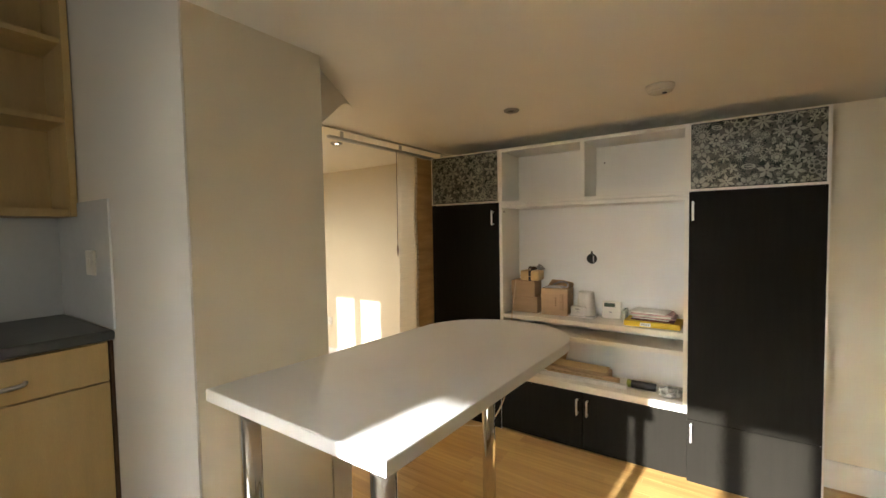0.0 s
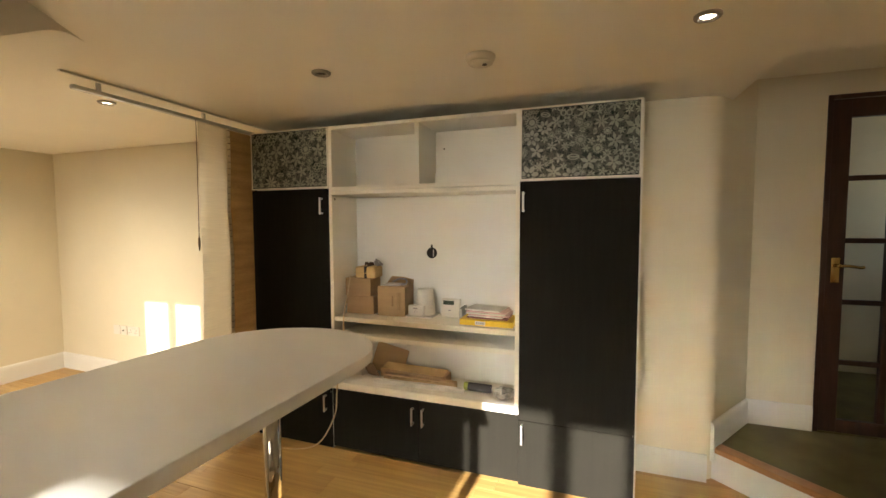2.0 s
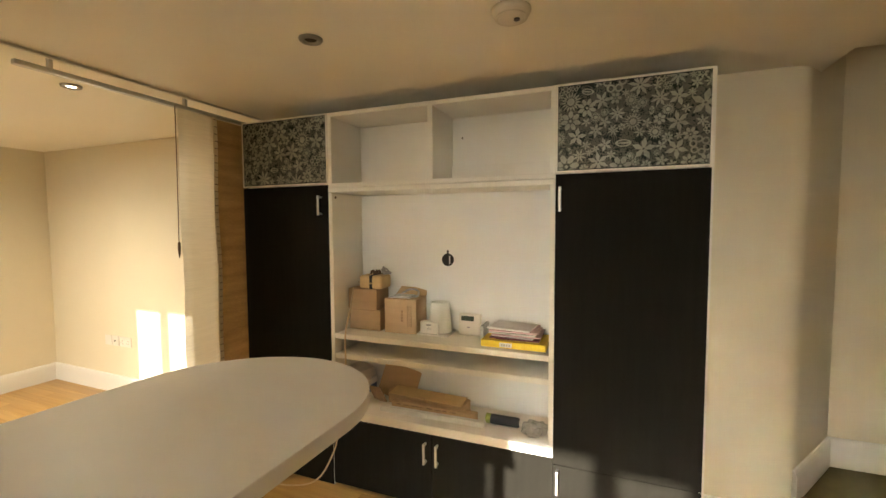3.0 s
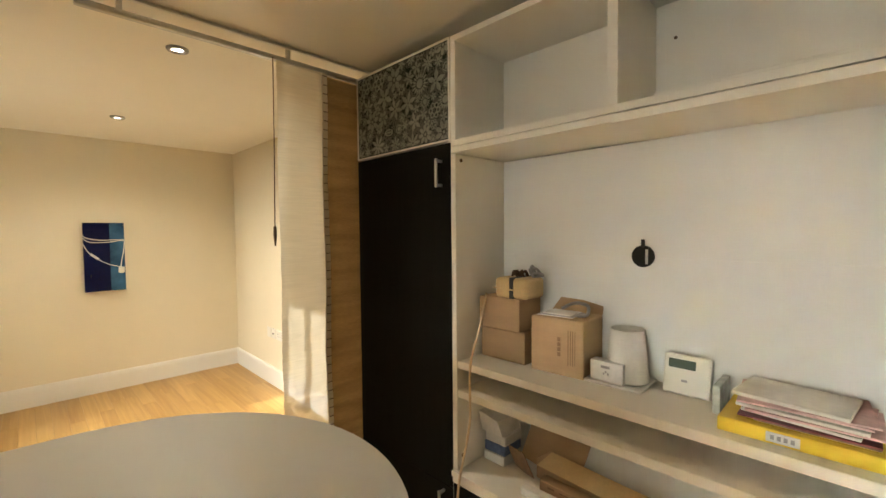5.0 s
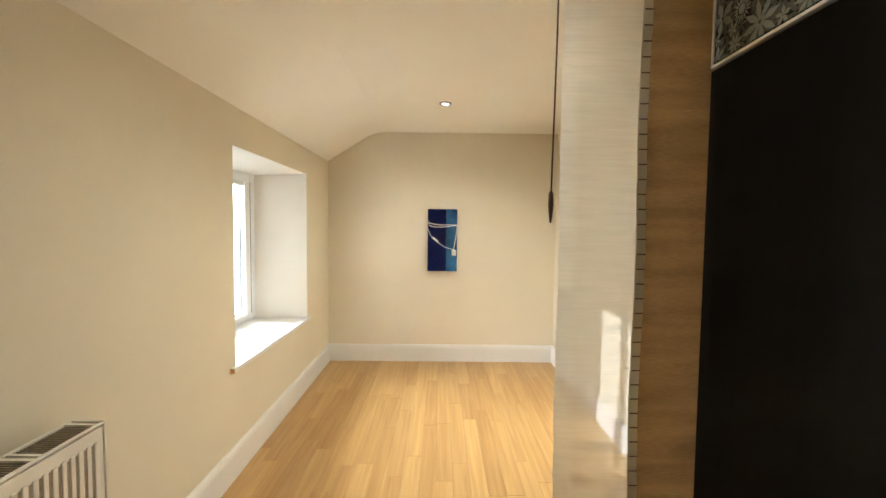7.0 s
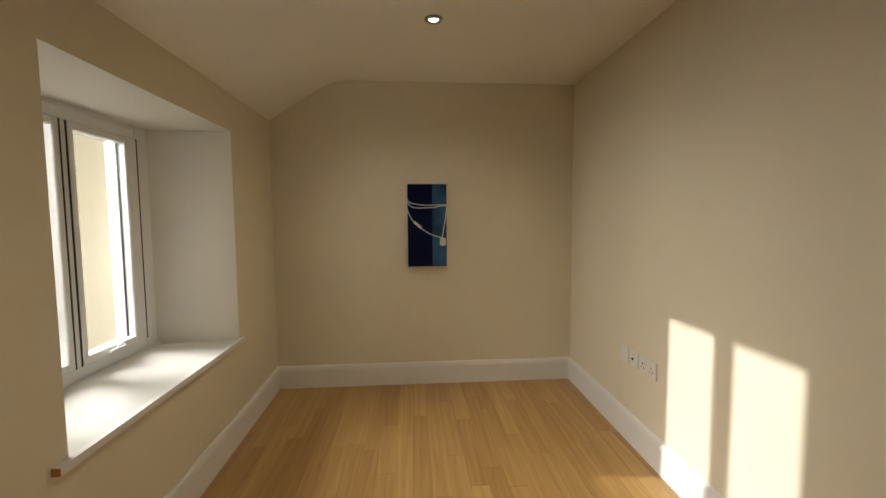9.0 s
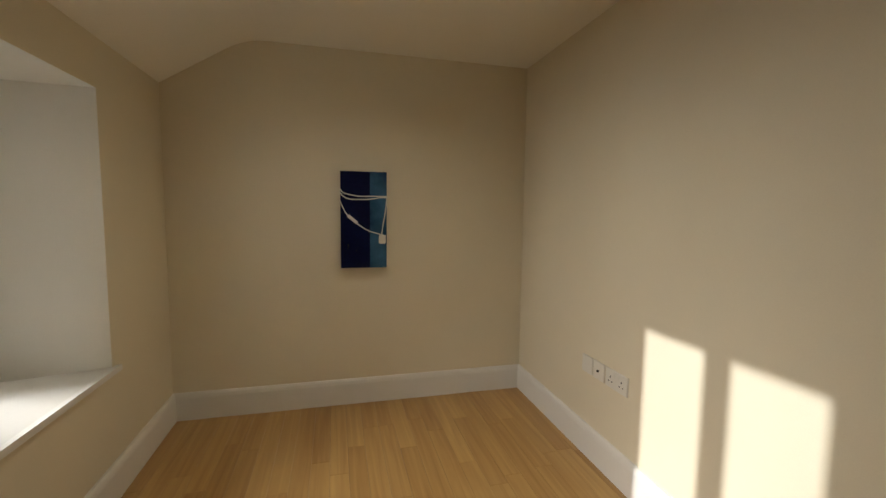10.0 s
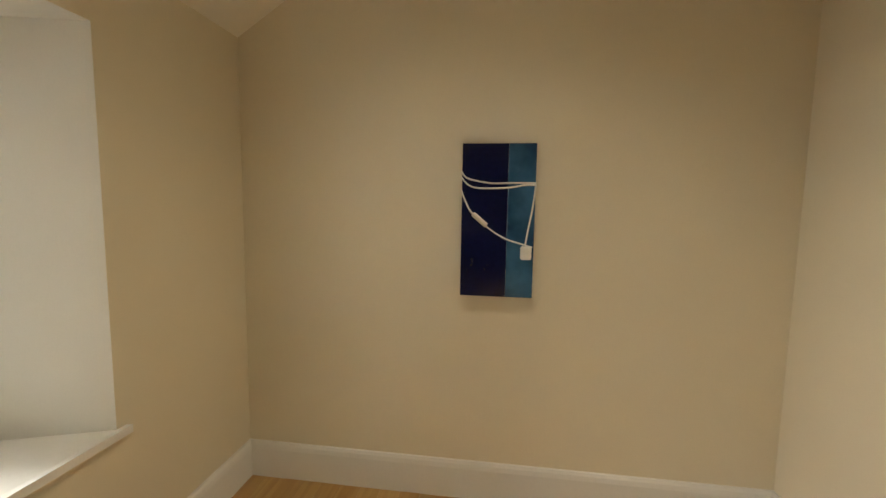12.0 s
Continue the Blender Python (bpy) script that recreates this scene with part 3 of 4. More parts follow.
def flowers(x0, x1, z0, z1, y, count, rng, gap, sizes):
    """Flat printed blossoms, daisies, seed heads, leaves and dots over a glass front."""
    bm = bmesh.new()
    placed = []
    def flat(points, depth):
        bm.faces.new([bm.verts.new((min(max(px, x0), x1), y - depth, min(max(pz, z0), z1))) for px, pz in points])
    def petal(cx, cz, a, inner, r, w, depth, sharp):
        ux, uz = math.cos(a), math.sin(a)
        tip = 0.3 if sharp else 0.75
        shape = [(inner, w * 0.35), (r * 0.55, w), (r * 0.85, w * tip), (r, 0), (r * 0.85, -w * tip), (r * 0.55, -w), (inner, -w * 0.35)]
        flat([(cx + ux * u - uz * v, cz + uz * u + ux * v) for u, v in shape], depth)
    def disc(cx, cz, r, depth, n=9):
        flat([(cx + r * math.cos(6.2832 * k / n), cz + r * math.sin(6.2832 * k / n)) for k in range(n)], depth)
    def ring(cx, cz, rx, rz, turn, wall, depth, n=14):
        for k in range(n):
            q = []
            for f, a in ((1, k), (1, k + 1), (1 - wall, k + 1), (1 - wall, k)):
                u, v = f * rx * math.cos(6.2832 * a / n), f * rz * math.sin(6.2832 * a / n)
                q.append((cx + u * math.cos(turn) - v * math.sin(turn), cz + u * math.sin(turn) + v * math.cos(turn)))
            flat(q, depth)
    tries = 0
    while len(placed) < count and tries < 6000:
        tries += 1
        r = sizes[min(len(placed) * len(sizes) // count, len(sizes) - 1)] * rng.uniform(0.85, 1.15)
        cx, cz = rng.uniform(x0, x1), rng.uniform(z0, z1)
        if any((cx - px) ** 2 + (cz - pz) ** 2 < (gap * (r + pr)) ** 2 for px, pz, pr in placed):
            continue
        placed.append((cx, cz, r))
        depth = 0.0004 + 0.0007 * len(placed) / count
        turn, kind = rng.uniform(0, 6.28), rng.random()
        if r < 0.010:
            disc(cx, cz, r, depth)
        elif kind < 0.10:
            for k in range(17):
                petal(cx, cz, turn + 6.2832 * k / 17, r * 0.42, r, r * 0.085, depth, True)
            disc(cx, cz, r * 0.34, depth + 0.00005, 12)
        elif kind < 0.58:
            n = rng.choice((5, 6, 8))
            for k in range(n):
                petal(cx, cz, turn + 6.2832 * k / n, r * 0.08, r, r * 1.15 / n, depth, True)
        elif kind < 0.84:
            n = rng.choice((6, 7, 8))
            for k in range(n):
                petal(cx, cz, turn + 6.2832 * k / n, r * 0.28, r, r * 1.7 / n, depth, False)
            disc(cx, cz, r * 0.14, depth)
        elif kind < 0.94:
            for k in range(6):
                ring(cx + r * 0.62 * math.cos(turn + 1.047 * k), cz + r * 0.62 * math.sin(turn + 1.047 * k), r * 0.36, r * 0.36, 0, 0.45, depth, 9)
        else:
            ring(cx, cz, r * 0.6, r * 0.3, turn, 0.3, depth)
            petal(cx, cz, turn, -r * 0.5, r * 0.5, r * 0.08, depth, True)
    return bm


def tall_cabinet(x0, x1, handle_x, edge, label, rng):
    c = thing("tall_cabinet", ((x0 + x1) / 2, (FRONT + BACK) / 2, FLOOR_LOW), label, "cabinet", "cupboard wall")
    t, zb = 0.018, FLOOR_LOW + 0.002
    part("side_panel", box(x0, x0 + t, FRONT + 0.0195, BACK, zb, 2.03, 0.001), BLACK if x0 < -2 else LAMINATE, c)
    b = bmesh.new()
    box(x1 - t, x1, FRONT + 0.002, BACK, zb, 2.03, 0.001, bm=b)
    box(x0 + t, x1 - t, FRONT + 0.022, BACK, 2.012, 2.0295, bm=b)
    box(x0 + t, x1 - t, FRONT + 0.022, BACK, 1.642, 1.660, bm=b)
    box(x0 + t, x1 - t, FRONT + 0.022, BACK, 0.32, 0.338, bm=b)
    box(x0 + t, x1 - t, FRONT + 0.04, BACK, zb, zb + 0.05, bm=b)
    box(x0 + t, x1 - t, BACK - 0.008, BACK, zb + 0.05, 2.01, bm=b)
    part("body", b, LAMINATE, c, "white melamine carcass")
    i0, i1 = x0 - 0.0008, x1 - edge
    up = part("door", box(i0, i1, FRONT - 0.002, FRONT + 0.018, 0.332, 1.646, 0.0015), BLACK, c, "tall black door")
    bar_handle(handle_x, 1.482, 1.590, up, FRONT - 0.002)
    lo = part("door", box(i0, i1, FRONT - 0.002, FRONT + 0.018, FLOOR_LOW + 0.005, 0.3285, 0.0015), BLACK, c, "low black door")
    bar_handle(handle_x, 0.205, 0.315, lo, FRONT - 0.002)
    z0, z1 = 1.653, 2.030
    fr = box(i0, i0 + 0.007, FRONT - 0.004, FRONT + 0.018, z0, z1, 0.001)
    box(i1 - 0.007, i1, FRONT - 0.004, FRONT + 0.018, z0, z1, 0.001, bm=fr)
    box(i0 + 0.007, i1 - 0.007, FRONT - 0.004, FRONT + 0.018, z0, z0 + 0.007, 0.001, bm=fr)
    box(i0 + 0.007, i1 - 0.007, FRONT - 0.004, FRONT + 0.018, z1 - 0.007, z1, 0.001, bm=fr)
    top = part("glass_door", fr, LAMINATE, c, "white edge of the patterned door")
    part("glass_panel", box(i0 + 0.007, i1 - 0.007, FRONT, FRONT + 0.006, z0 + 0.007, z1 - 0.007), FLOWER_GLASS, top, "dark green glass front")
    part("flower_pattern", flowers(i0 + 0.008, i1 - 0.008, z0 + 0.011, z1 - 0.011, FRONT - 0.0016, 125, rng, 0.80, (0.050, 0.038, 0.030, 0.024, 0.022, 0.020, 0.017, 0.014, 0.008, 0.007)), FLOWER_PRINT, top, "grey green flower print")
    part("flower_ground", flowers(i0 + 0.008, i1 - 0.008, z0 + 0.011, z1 - 0.011, FRONT - 0.0002, 230, rng, 0.45, (0.036, 0.028, 0.024, 0.020, 0.016)), FLOWER_DIM, top, "dim flower print behind")
    return c


rng = random.Random(11)
tall_cabinet(-0.598, 0.0, -0.578, 0.009, "tall black cupboard with a flower patterned top door", rng)
tall_cabinet(-2.405, -1.802, -1.848, 0.001, "tall black cupboard beside the curtain, flowered top door", rng)


def display_unit():
    u = thing("display_shelf_unit", (-1.2, (FRONT + BACK) / 2, FLOOR_LOW), "white open shelf unit with black low doors", "shelf unit", "cupboard wall")
    x0, x1, t, back = -1.80, -0.60, 0.022, 4.295
    for q in (x0, x1 - t):
        part("side_panel", box(q, q + t, FRONT, BACK, 0.409, 1.6025, 0.0015), LAMINATE, u)
    part("carcass", box(x0 + 0.001, x1 - 0.001, FRONT + 0.02, BACK, FLOOR_LOW + 0.04, 0.359), BLACK, u, "black low carcass")
    b = box(x0 + t, x1 - t, back, back + 0.012, 1.2243, 1.6025)
    part("back_panel", b, PANEL, u)
    part("cable_hole_rim", turned([(0.036, -0.002), (0.036, 0.010), (0.033, 0.010), (0.033, -0.002)], (-1.218, back - 0.001, 1.230), 32, axis="y"), GASKET, u)
    part("cable_hole", turned([(0.0335, 0), (0.0335, 0.003)], (-1.218, back - 0.0035, 1.230), 32, axis="y"), DARK, u)
    part("cable_hole_lip", box(-1.224, -1.212, back - 0.006, back - 0.001, 1.260, 1.285, 0.002), GASKET, u)
    part("hole_insert", box(-1.210, -1.202, back - 0.006, back - 0.003, 1.205, 1.253, 0.001), PAPER_GREY, u)
    part("back_panel", box(x0 + t, x1 - t, back, back + 0.012, 0.40, 1.2235), PANEL, u)
    part("cross_beam", box(x0, -1.2005, FRONT - 0.002, BACK, 1.607, 1.6285, 0.0015), LAMINATE, u)
    part("cross_beam", box(-1.1995, x1, FRONT - 0.005, BACK, 1.603, 1.6265, 0.0015), LAMINATE, u)
    for name, bb in (("top_box_base", (x0, x1, FRONT, BACK, 1.631, 1.653)), ("top_box_lid", (x0, x1, FRONT, BACK, 2.010, 2.030)), ("top_box_side", (x0, x0 + t, FRONT, BACK, 1.6535, 2.0095)),
                     ("top_box_side", (x1 - t, x1, FRONT, BACK, 1.6535, 2.0095)), ("divider", (-1.214, -1.186, FRONT + 0.002, back, 1.6535, 2.0095)), ("top_box_back", (x0 + t, x1 - t, back, back + 0.012, 1.6535, 2.0095))):
        part(name, box(*bb, 0.0012), LAMINATE, u)
    part("shelf", box(x0 + t, x1 - t, FRONT + 0.004, back, 0.802, 0.830, 0.002), LAMINATE, u)
    part("shelf", box(x0 + t, x1 - t, FRONT + 0.004, back, 0.692, 0.720, 0.002), LAMINATE, u)
    part("base_shelf", box(x0, x1, FRONT - 0.012, back, 0.386, 0.408, 0.002), LAMINATE, u)
    part("unit_top", box(x0, x1, FRONT - 0.005, back, 0.360, 0.3845, 0.002), LAMINATE, u)
    part("back_batten", box(-1.1855, x1 - t - 0.0005, back - 0.018, back - 0.0005, 1.6538, 1.745, 0.0015), LAMINATE, u, "cream board along the foot of the back")
    part("screw_hole", turned([(0.005, 0), (0.005, 0.002)], (-1.13, back - 0.0022, 1.90), 12, axis="y"), CORD, u)
    for a, c, hx in ((x0, -1.2 - 0.0015, -1.233), (-1.2 + 0.0015, x1 + 0.0015, -1.167)):
        d = part("door", box(a + 0.002, c - 0.001, FRONT - 0.002, FRONT + 0.018, FLOOR_LOW + 0.02, 0.356, 0.0015), BLACK, u, "low black door")
        bar_handle(hx, 0.208, 0.318, d, FRONT - 0.002)
    part("plinth", box(x0 + 0.02, x1 - 0.02, FRONT + 0.03, FRONT + 0.045, FLOOR_LOW, FLOOR_LOW + 0.039), BLACK, u)
    for zz in (1.58, 0.46):
        for xx in (x0 + t, x1 - t - 0.002):
            part("screw_cap", turned([(0.007, 0), (0.007, 0.002)], (xx, FRONT + 0.03, zz), 12, axis="x"), CORD, u)


display_unit()


# ---- bar table ----
def bar_table():
    t = thing("bar_table", (-1.30, 2.5, FLOOR_LOW), "white bar table with a rounded end on chrome legs", "table")
    xl, xr, y0, yc = PILLAR + 0.002, -0.955, 1.828, 2.910
    def top_z(y):
        """The top dips a little towards its free end."""
        return 1.003 - 0.026 * (y - y0)
    r, cx = (xr - xl) / 2, (xr + xl) / 2
    pts = [(xl, y0), (xr, y0)] + [(cx + r * math.cos(math.pi * k / 40), yc + r * math.sin(math.pi * k / 40)) for k in range(41)]
    bm = prism(pts, -0.038, 0.0, bevel=0.004)
    for v in bm.verts:
        v.co.z += top_z(v.co.y)
    part("tabletop", bm, TABLETOP, t)
    for x, y in ((-1.56, 1.90), (-1.03, 1.90), (-1.31, 2.90)):
        z = top_z(y)
        leg = part("leg", turned([(0.03, FLOOR_LOW), (0.03, z - 0.045)], (x, y, 0), 28), CHROME, t, "chrome tube leg", True)
        part("mounting_plate", turned([(0.055, z - 0.046), (0.055, z - 0.0395)], (x, y, 0), 28), STEEL, leg)
        part("foot", turned([(0.036, FLOOR_LOW - 0.001), (0.036, FLOOR_LOW + 0.02)], (x, y, 0), 24), GASKET, leg)


bar_table()


# ---- curtain rail with panel curtains ----
def curtains():
    rail = thing("curtain_rail", (-2.48, 3.65, 2.05), "slim brushed metal curtain rail fixed under the ceiling", "curtain rail")
    part("rail", box(-2.494, -2.466, 3.005, 4.37, 2.040, 2.062, 0.006), STEEL, rail)
    part("ceiling_strip", box(-2.470, -2.452, 2.95, 4.37, TOP - 0.012, TOP - 0.001, 0.003), TRIM, rail)
    for y in (3.12, 3.70, 4.25):
        part("bracket", box(-2.489, -2.471, y - 0.008, y + 0.008, 2.060, TOP - 0.001, 0.002), STEEL, rail)
    def panel(name, x, y0, y1, mat, label, wave):
        p = thing(name, (x, (y0 + y1) / 2, 2.04), label, "curtain")
        bm = bmesh.new()
        rows, cols = 150, 4
        grid = []
        for i in range(rows + 1):
            z = 2.038 - (2.038 - 0.03) * i / rows
            dx = (0.0005 + 0.0011 * i / rows) * math.sin(i * 2.1 + math.sin(i * 0.37)) + wave * math.sin(i * 0.11 + 0.6) + (0.003 * math.sin(i * 0.9) if 108 < i < 122 else 0)
            edge = 0.003 * noise.noise(Vector((x * 9, i * 0.13, 2)))
            grid.append([bm.verts.new((x + dx + 0.002 * math.sin(j * 1.3), y0 + (y1 - y0) * j / cols + edge, z)) for j in range(cols + 1)])
        for i in range(rows):
            for j in range(cols):
                bm.faces.new((grid[i][j], grid[i][j + 1], grid[i + 1][j + 1], grid[i + 1][j]))
        bmesh.ops.solidify(bm, geom=bm.faces[:], thickness=0.004)
        part("fabric", bm, mat, p, smooth=True)
        return p
    a = panel("panel_curtain", -2.462, 3.638, 3.868, BLIND, "cream woven panel curtain hanging from the rail", 0.006)
    st, hm, last = bmesh.new(), bmesh.new(), None
    for i in range(151):
        z, x = 2.038 - 2.008 * i / 150, -2.4578 + 0.006 * math.sin(i * 0.11 + 0.6)
        y = 3.845 + 0.0015 * noise.noise(Vector((4, i * 0.2, 1)))
        now = [hm.verts.new(c) for c in ((x, y, z), (x, y + 0.025, z), (x - 0.003, y + 0.025, z), (x - 0.003, y, z))]
        for k in range(4):
            if last:
                hm.faces.new((last[k], last[(k + 1) % 4], now[(k + 1) % 4], now[k]))
        last = now
        if i % 3 == 1:
            box(x - 0.001, x + 0.0012, y + 0.003, y + 0.0255, z - 0.0014, z + 0.0014, bm=st)
    part("hem", hm, HEM, a, "pale hem tape along the edge")
    tagged(part("edge_stitching", st, CORD, a, "dark stitches along the edge"), kind="stuff")
    panel("panel_curtain", -2.490, 3.858, 4.15, BLIND_BROWN, "brown woven panel curtain beside the cupboard", 0.003)
    part("cord", tube([(-2.452, 3.622, 2.04), (-2.450, 3.618, 1.7), (-2.449, 3.612, 1.345)], 0.0022), CORD, a, "thin dark pull cord")
    part("tassel", turned([(0.0025, 0.062), (0.006, 0.056), (0.0075, 0.025), (0.005, 0.0), (0.002, -0.022)], (-2.449, 3.612, 1.285), 14), CORD, a, "dark wooden tassel", True)


curtains()


# ---- lamps and detectors in the ceiling ----
def downlight(x, y, lit, watts=10.0):
    z = TOP
    d = thing("downlight", (x, y, z), "round recessed ceiling spotlight, " + ("switched on" if lit else "dark"), "downlight", "ceiling spotlights")
    part("ring", turned([(0.043, -0.0005), (0.043, -0.005), (0.039, -0.010), (0.030, -0.012), (0.023, -0.004), (0.0225, -0.0004)], (x, y, z), 36), RING, d, smooth=False)
    part("lens", turned([(0.022, -0.0040), (0.022, -0.0008)], (x, y, z), 28), LAMP_ON if lit else LAMP_OFF, d)
    if lit:
        lamp = bpy.data.lights.new("bulb", "SPOT")
        lamp.energy, lamp.color, lamp.spot_size, lamp.spot_blend, lamp.shadow_soft_size = watts, (1.0, 0.89, 0.72), radians(150), 1.0, 0.025
        o = new("bulb", lamp)
        o.parent = d
        o.location = (0, 0, -0.016)


for x, y, lit, watts in ((-1.404, 3.377, False, 0.0), (-2.806, 3.363, True, 5.8), (-4.278, 3.344, True, 7.2), (0.113, 3.361, True, 0.3)):
    downlight(x, y, lit, watts)

sd = thing("smoke_alarm", (-0.68, 3.44, TOP), "round white smoke alarm on the ceiling", "smoke alarm")
part("body", turned([(0.062, -0.001), (0.062, -0.010), (0.056, -0.022), (0.040, -0.034), (0.022, -0.038), (0.005, -0.039)], (-0.68, 3.44, TOP), 36), SMOKE, sd, smooth=True)
part("vent_ring", turned([(0.050, -0.026), (0.052, -0.030), (0.046, -0.033)], (-0.68, 3.44, TOP), 36), SMOKE, sd)
part("test_button", turned([(0.010, -0.038), (0.010, -0.042)], (-0.66, 3.43, TOP), 16), LAMP_OFF, sd)


# ---- radiator ----
def radiator():
    x0, x1, z0, z1 = -2.448, -1.70, 0.07, 0.715
    r = thing("radiator", ((x0 + x1) / 2, 2.36, floor_z(-2.1)), "white double panel radiator under the sloping ceiling", "radiator")
    for name, ya, yb in (("front_panel", 2.398, 2.410), ("rear_panel", 2.318, 2.330)):
        bm = box(x0, x1, ya, yb, z0, z1 - 0.012, 0.004)
        part(name, bm, RADIATOR, r)
    n = 30
    for i in range(n):
        x = x0 + 0.028 + (x1 - x0 - 0.056) * i / (n - 1)
        part("rib", box(x - 0.0075, x + 0.0075, 2.405, 2.4135, z0 + 0.035, z1 - 0.045, 0.003), RADIATOR, r)
    # Dark strips between the ribs put the shade of the grooves into colour.
    for i in range(n - 1):
        x = x0 + 0.028 + (x1 - x0 - 0.056) * (i + 0.5) / (n - 1)
        part("groove", box(x - 0.0038, x + 0.0038, 2.4085, 2.4108, z0 + 0.045, z1 - 0.05), GRILLE, r)
    for q in (x0 - 0.004, x1 - 0.003):
        part("side_cover", box(q, q + 0.007, 2.318, 2.414, z0 + 0.03, z1, 0.002), RADIATOR, r)
    t = box(x0, x1, 2.404, 2.414, z1 - 0.007, z1, 0.002)
    box(x0, x1, 2.318, 2.326, z1 - 0.007, z1, 0.002, bm=t)
    for x in (x0 + 0.02, x0 + 0.17, x0 + 0.19, x0 + 0.40, x0 + 0.42, x1 - 0.02):
        box(x - 0.005, x + 0.005, 2.326, 2.404, z1 - 0.009, z1 - 0.001, bm=t)
    part("top_frame", t, RADIATOR, r)
    gr = bmesh.new()
    k = int((x1 - x0) / 0.009)
    for i in range(k):
        x = x0 + 0.006 + i * 0.009
        box(x - 0.0015, x + 0.0015, 2.326, 2.404, z1 - 0.012, z1 - 0.006, bm=gr)
    part("top_grille", gr, GRILLE, r, "fine brown top grille")
    part("fins", box(x0 + 0.01, x1 - 0.01, 2.335, 2.393, z0 + 0.02, z1 - 0.04), GRILLE, r)
    for x in (x0 + 0.15, x1 - 0.15):
        part("wall_bracket", box(x - 0.015, x + 0.015, WINDOW_WALL, 2.319, z0 + 0.05, z1 - 0.08), RADIATOR, r)
    for x in (x0 + 0.05, x1 - 0.05):
        part("pipe", turned([(0.008, floor_z(-2.1) - 0.004), (0.008, z0 + 0.04)], (x, 2.364, 0), 14), RADIATOR, r)


radiator()


# ---- blue wall panel with its cable ----
def wall_panel():
    p = thing("wall_light_panel", (END, 3.337, 1.13), "navy and blue glass wall panel with white cable wrapped round", "wall light")
    x0, x1, y0, y1, z0, z1 = END + 0.012, END + 0.054, 3.203, 3.471, 0.848, 1.414
    ym = y0 + (y1 - y0) * 0.63
    part("dark_glass", box(x0, x1, y0, ym, z0, z1, 0.002), BLUE, p)
    part("light_glass", box(x0, x1, ym + 0.0005, y1, z0, z1, 0.002), BLUE_LIGHT, p, "lighter mottled blue strip")
    part("wall_mount", box(END, x0, y0 + 0.06, y1 - 0.06, z0 + 0.1, z1 - 0.1), DARK, p)
    def at(u, v):
        return (x1 + 0.004, y0 + (y1 - y0) * u, z1 - (z1 - z0) * (v - 0.010))
    def run(*uv):
        return [at(u, v) for u, v in uv]
    c = tube(run((-0.01, 0.19), (0.06, 0.23), (0.2, 0.25), (0.42, 0.265), (0.7, 0.262), (1.01, 0.262)), 0.0032)
    tube(run((-0.01, 0.225), (0.07, 0.27), (0.2, 0.295), (0.45, 0.297), (0.68, 0.29), (0.85, 0.275), (1.01, 0.275)), 0.0032, c)
    tube(run((-0.01, 0.31), (0.05, 0.38), (0.14, 0.455), (0.36, 0.55), (0.6, 0.62), (0.8, 0.65), (0.98, 0.675)), 0.0032, c)
    tube(run((1.0, 0.28), (0.965, 0.43), (0.92, 0.55), (0.885, 0.66)), 0.0032, c)
    cable = part("cable", c, CABLE, p, "white cable", True)
    part("inline_switch", tube([Vector(at(0.16, 0.463)), Vector(at(0.25, 0.50)), Vector(at(0.35, 0.54))], 0.010), CABLE, cable, "white inline switch", True)
    part("plug", box(x1 + 0.001, x1 + 0.026, *sorted((at(0.82, 0)[1], at(0.97, 0)[1])), at(0, 0.755)[2], at(0, 0.665)[2], 0.008), CABLE, cable, "white plug")


wall_panel()


# ---- sockets on the long wall ----
def socket(x0, x1, z0, z1, kind):
    s = thing("wall_socket", ((x0 + x1) / 2, NORTH, z0), {"double": "white double power socket", "aerial": "white aerial socket with one pin", "blank": "white blank wall plate"}[kind] + " above the skirting", "socket", "sockets on the wall")
    part("plate", box(x0, x1, NORTH - 0.009, NORTH, z0, z1, 0.003), SOCKET, s)
    y = NORTH - 0.0095
    cx, cz = (x0 + x1) / 2, (z0 + z1) / 2
    if kind == "double":
        for dx in (-0.037, 0.037):
            part("switch", box(cx + dx * 0.38 - 0.008, cx + dx * 0.38 + 0.008, y - 0.003, y, cz + 0.012, cz + 0.034, 0.001), SOCKET, s)
            h = box(cx + dx - 0.003, cx + dx + 0.003, y - 0.0006, y, cz + 0.004, cz + 0.013)
            for ddx in (-0.011, 0.011):
                box(cx + dx + ddx - 0.004, cx + dx + ddx + 0.004, y - 0.0006, y, cz - 0.015, cz - 0.010, bm=h)
            part("pin_holes", h, GASKET, s)
    if kind == "aerial":
        part("pin", turned([(0.006, -0.006), (0.006, 0.0)], (cx, y, cz), 14, axis="y"), GASKET, s)


socket(-4.255, -4.106, 0.401, 0.487, "double")
socket(-4.350, -4.266, 0.401, 0.487, "aerial")
socket(-4.442, -4.358, 0.401, 0.487, "blank")


# ---- things on the shelves ----
SH = 0.830


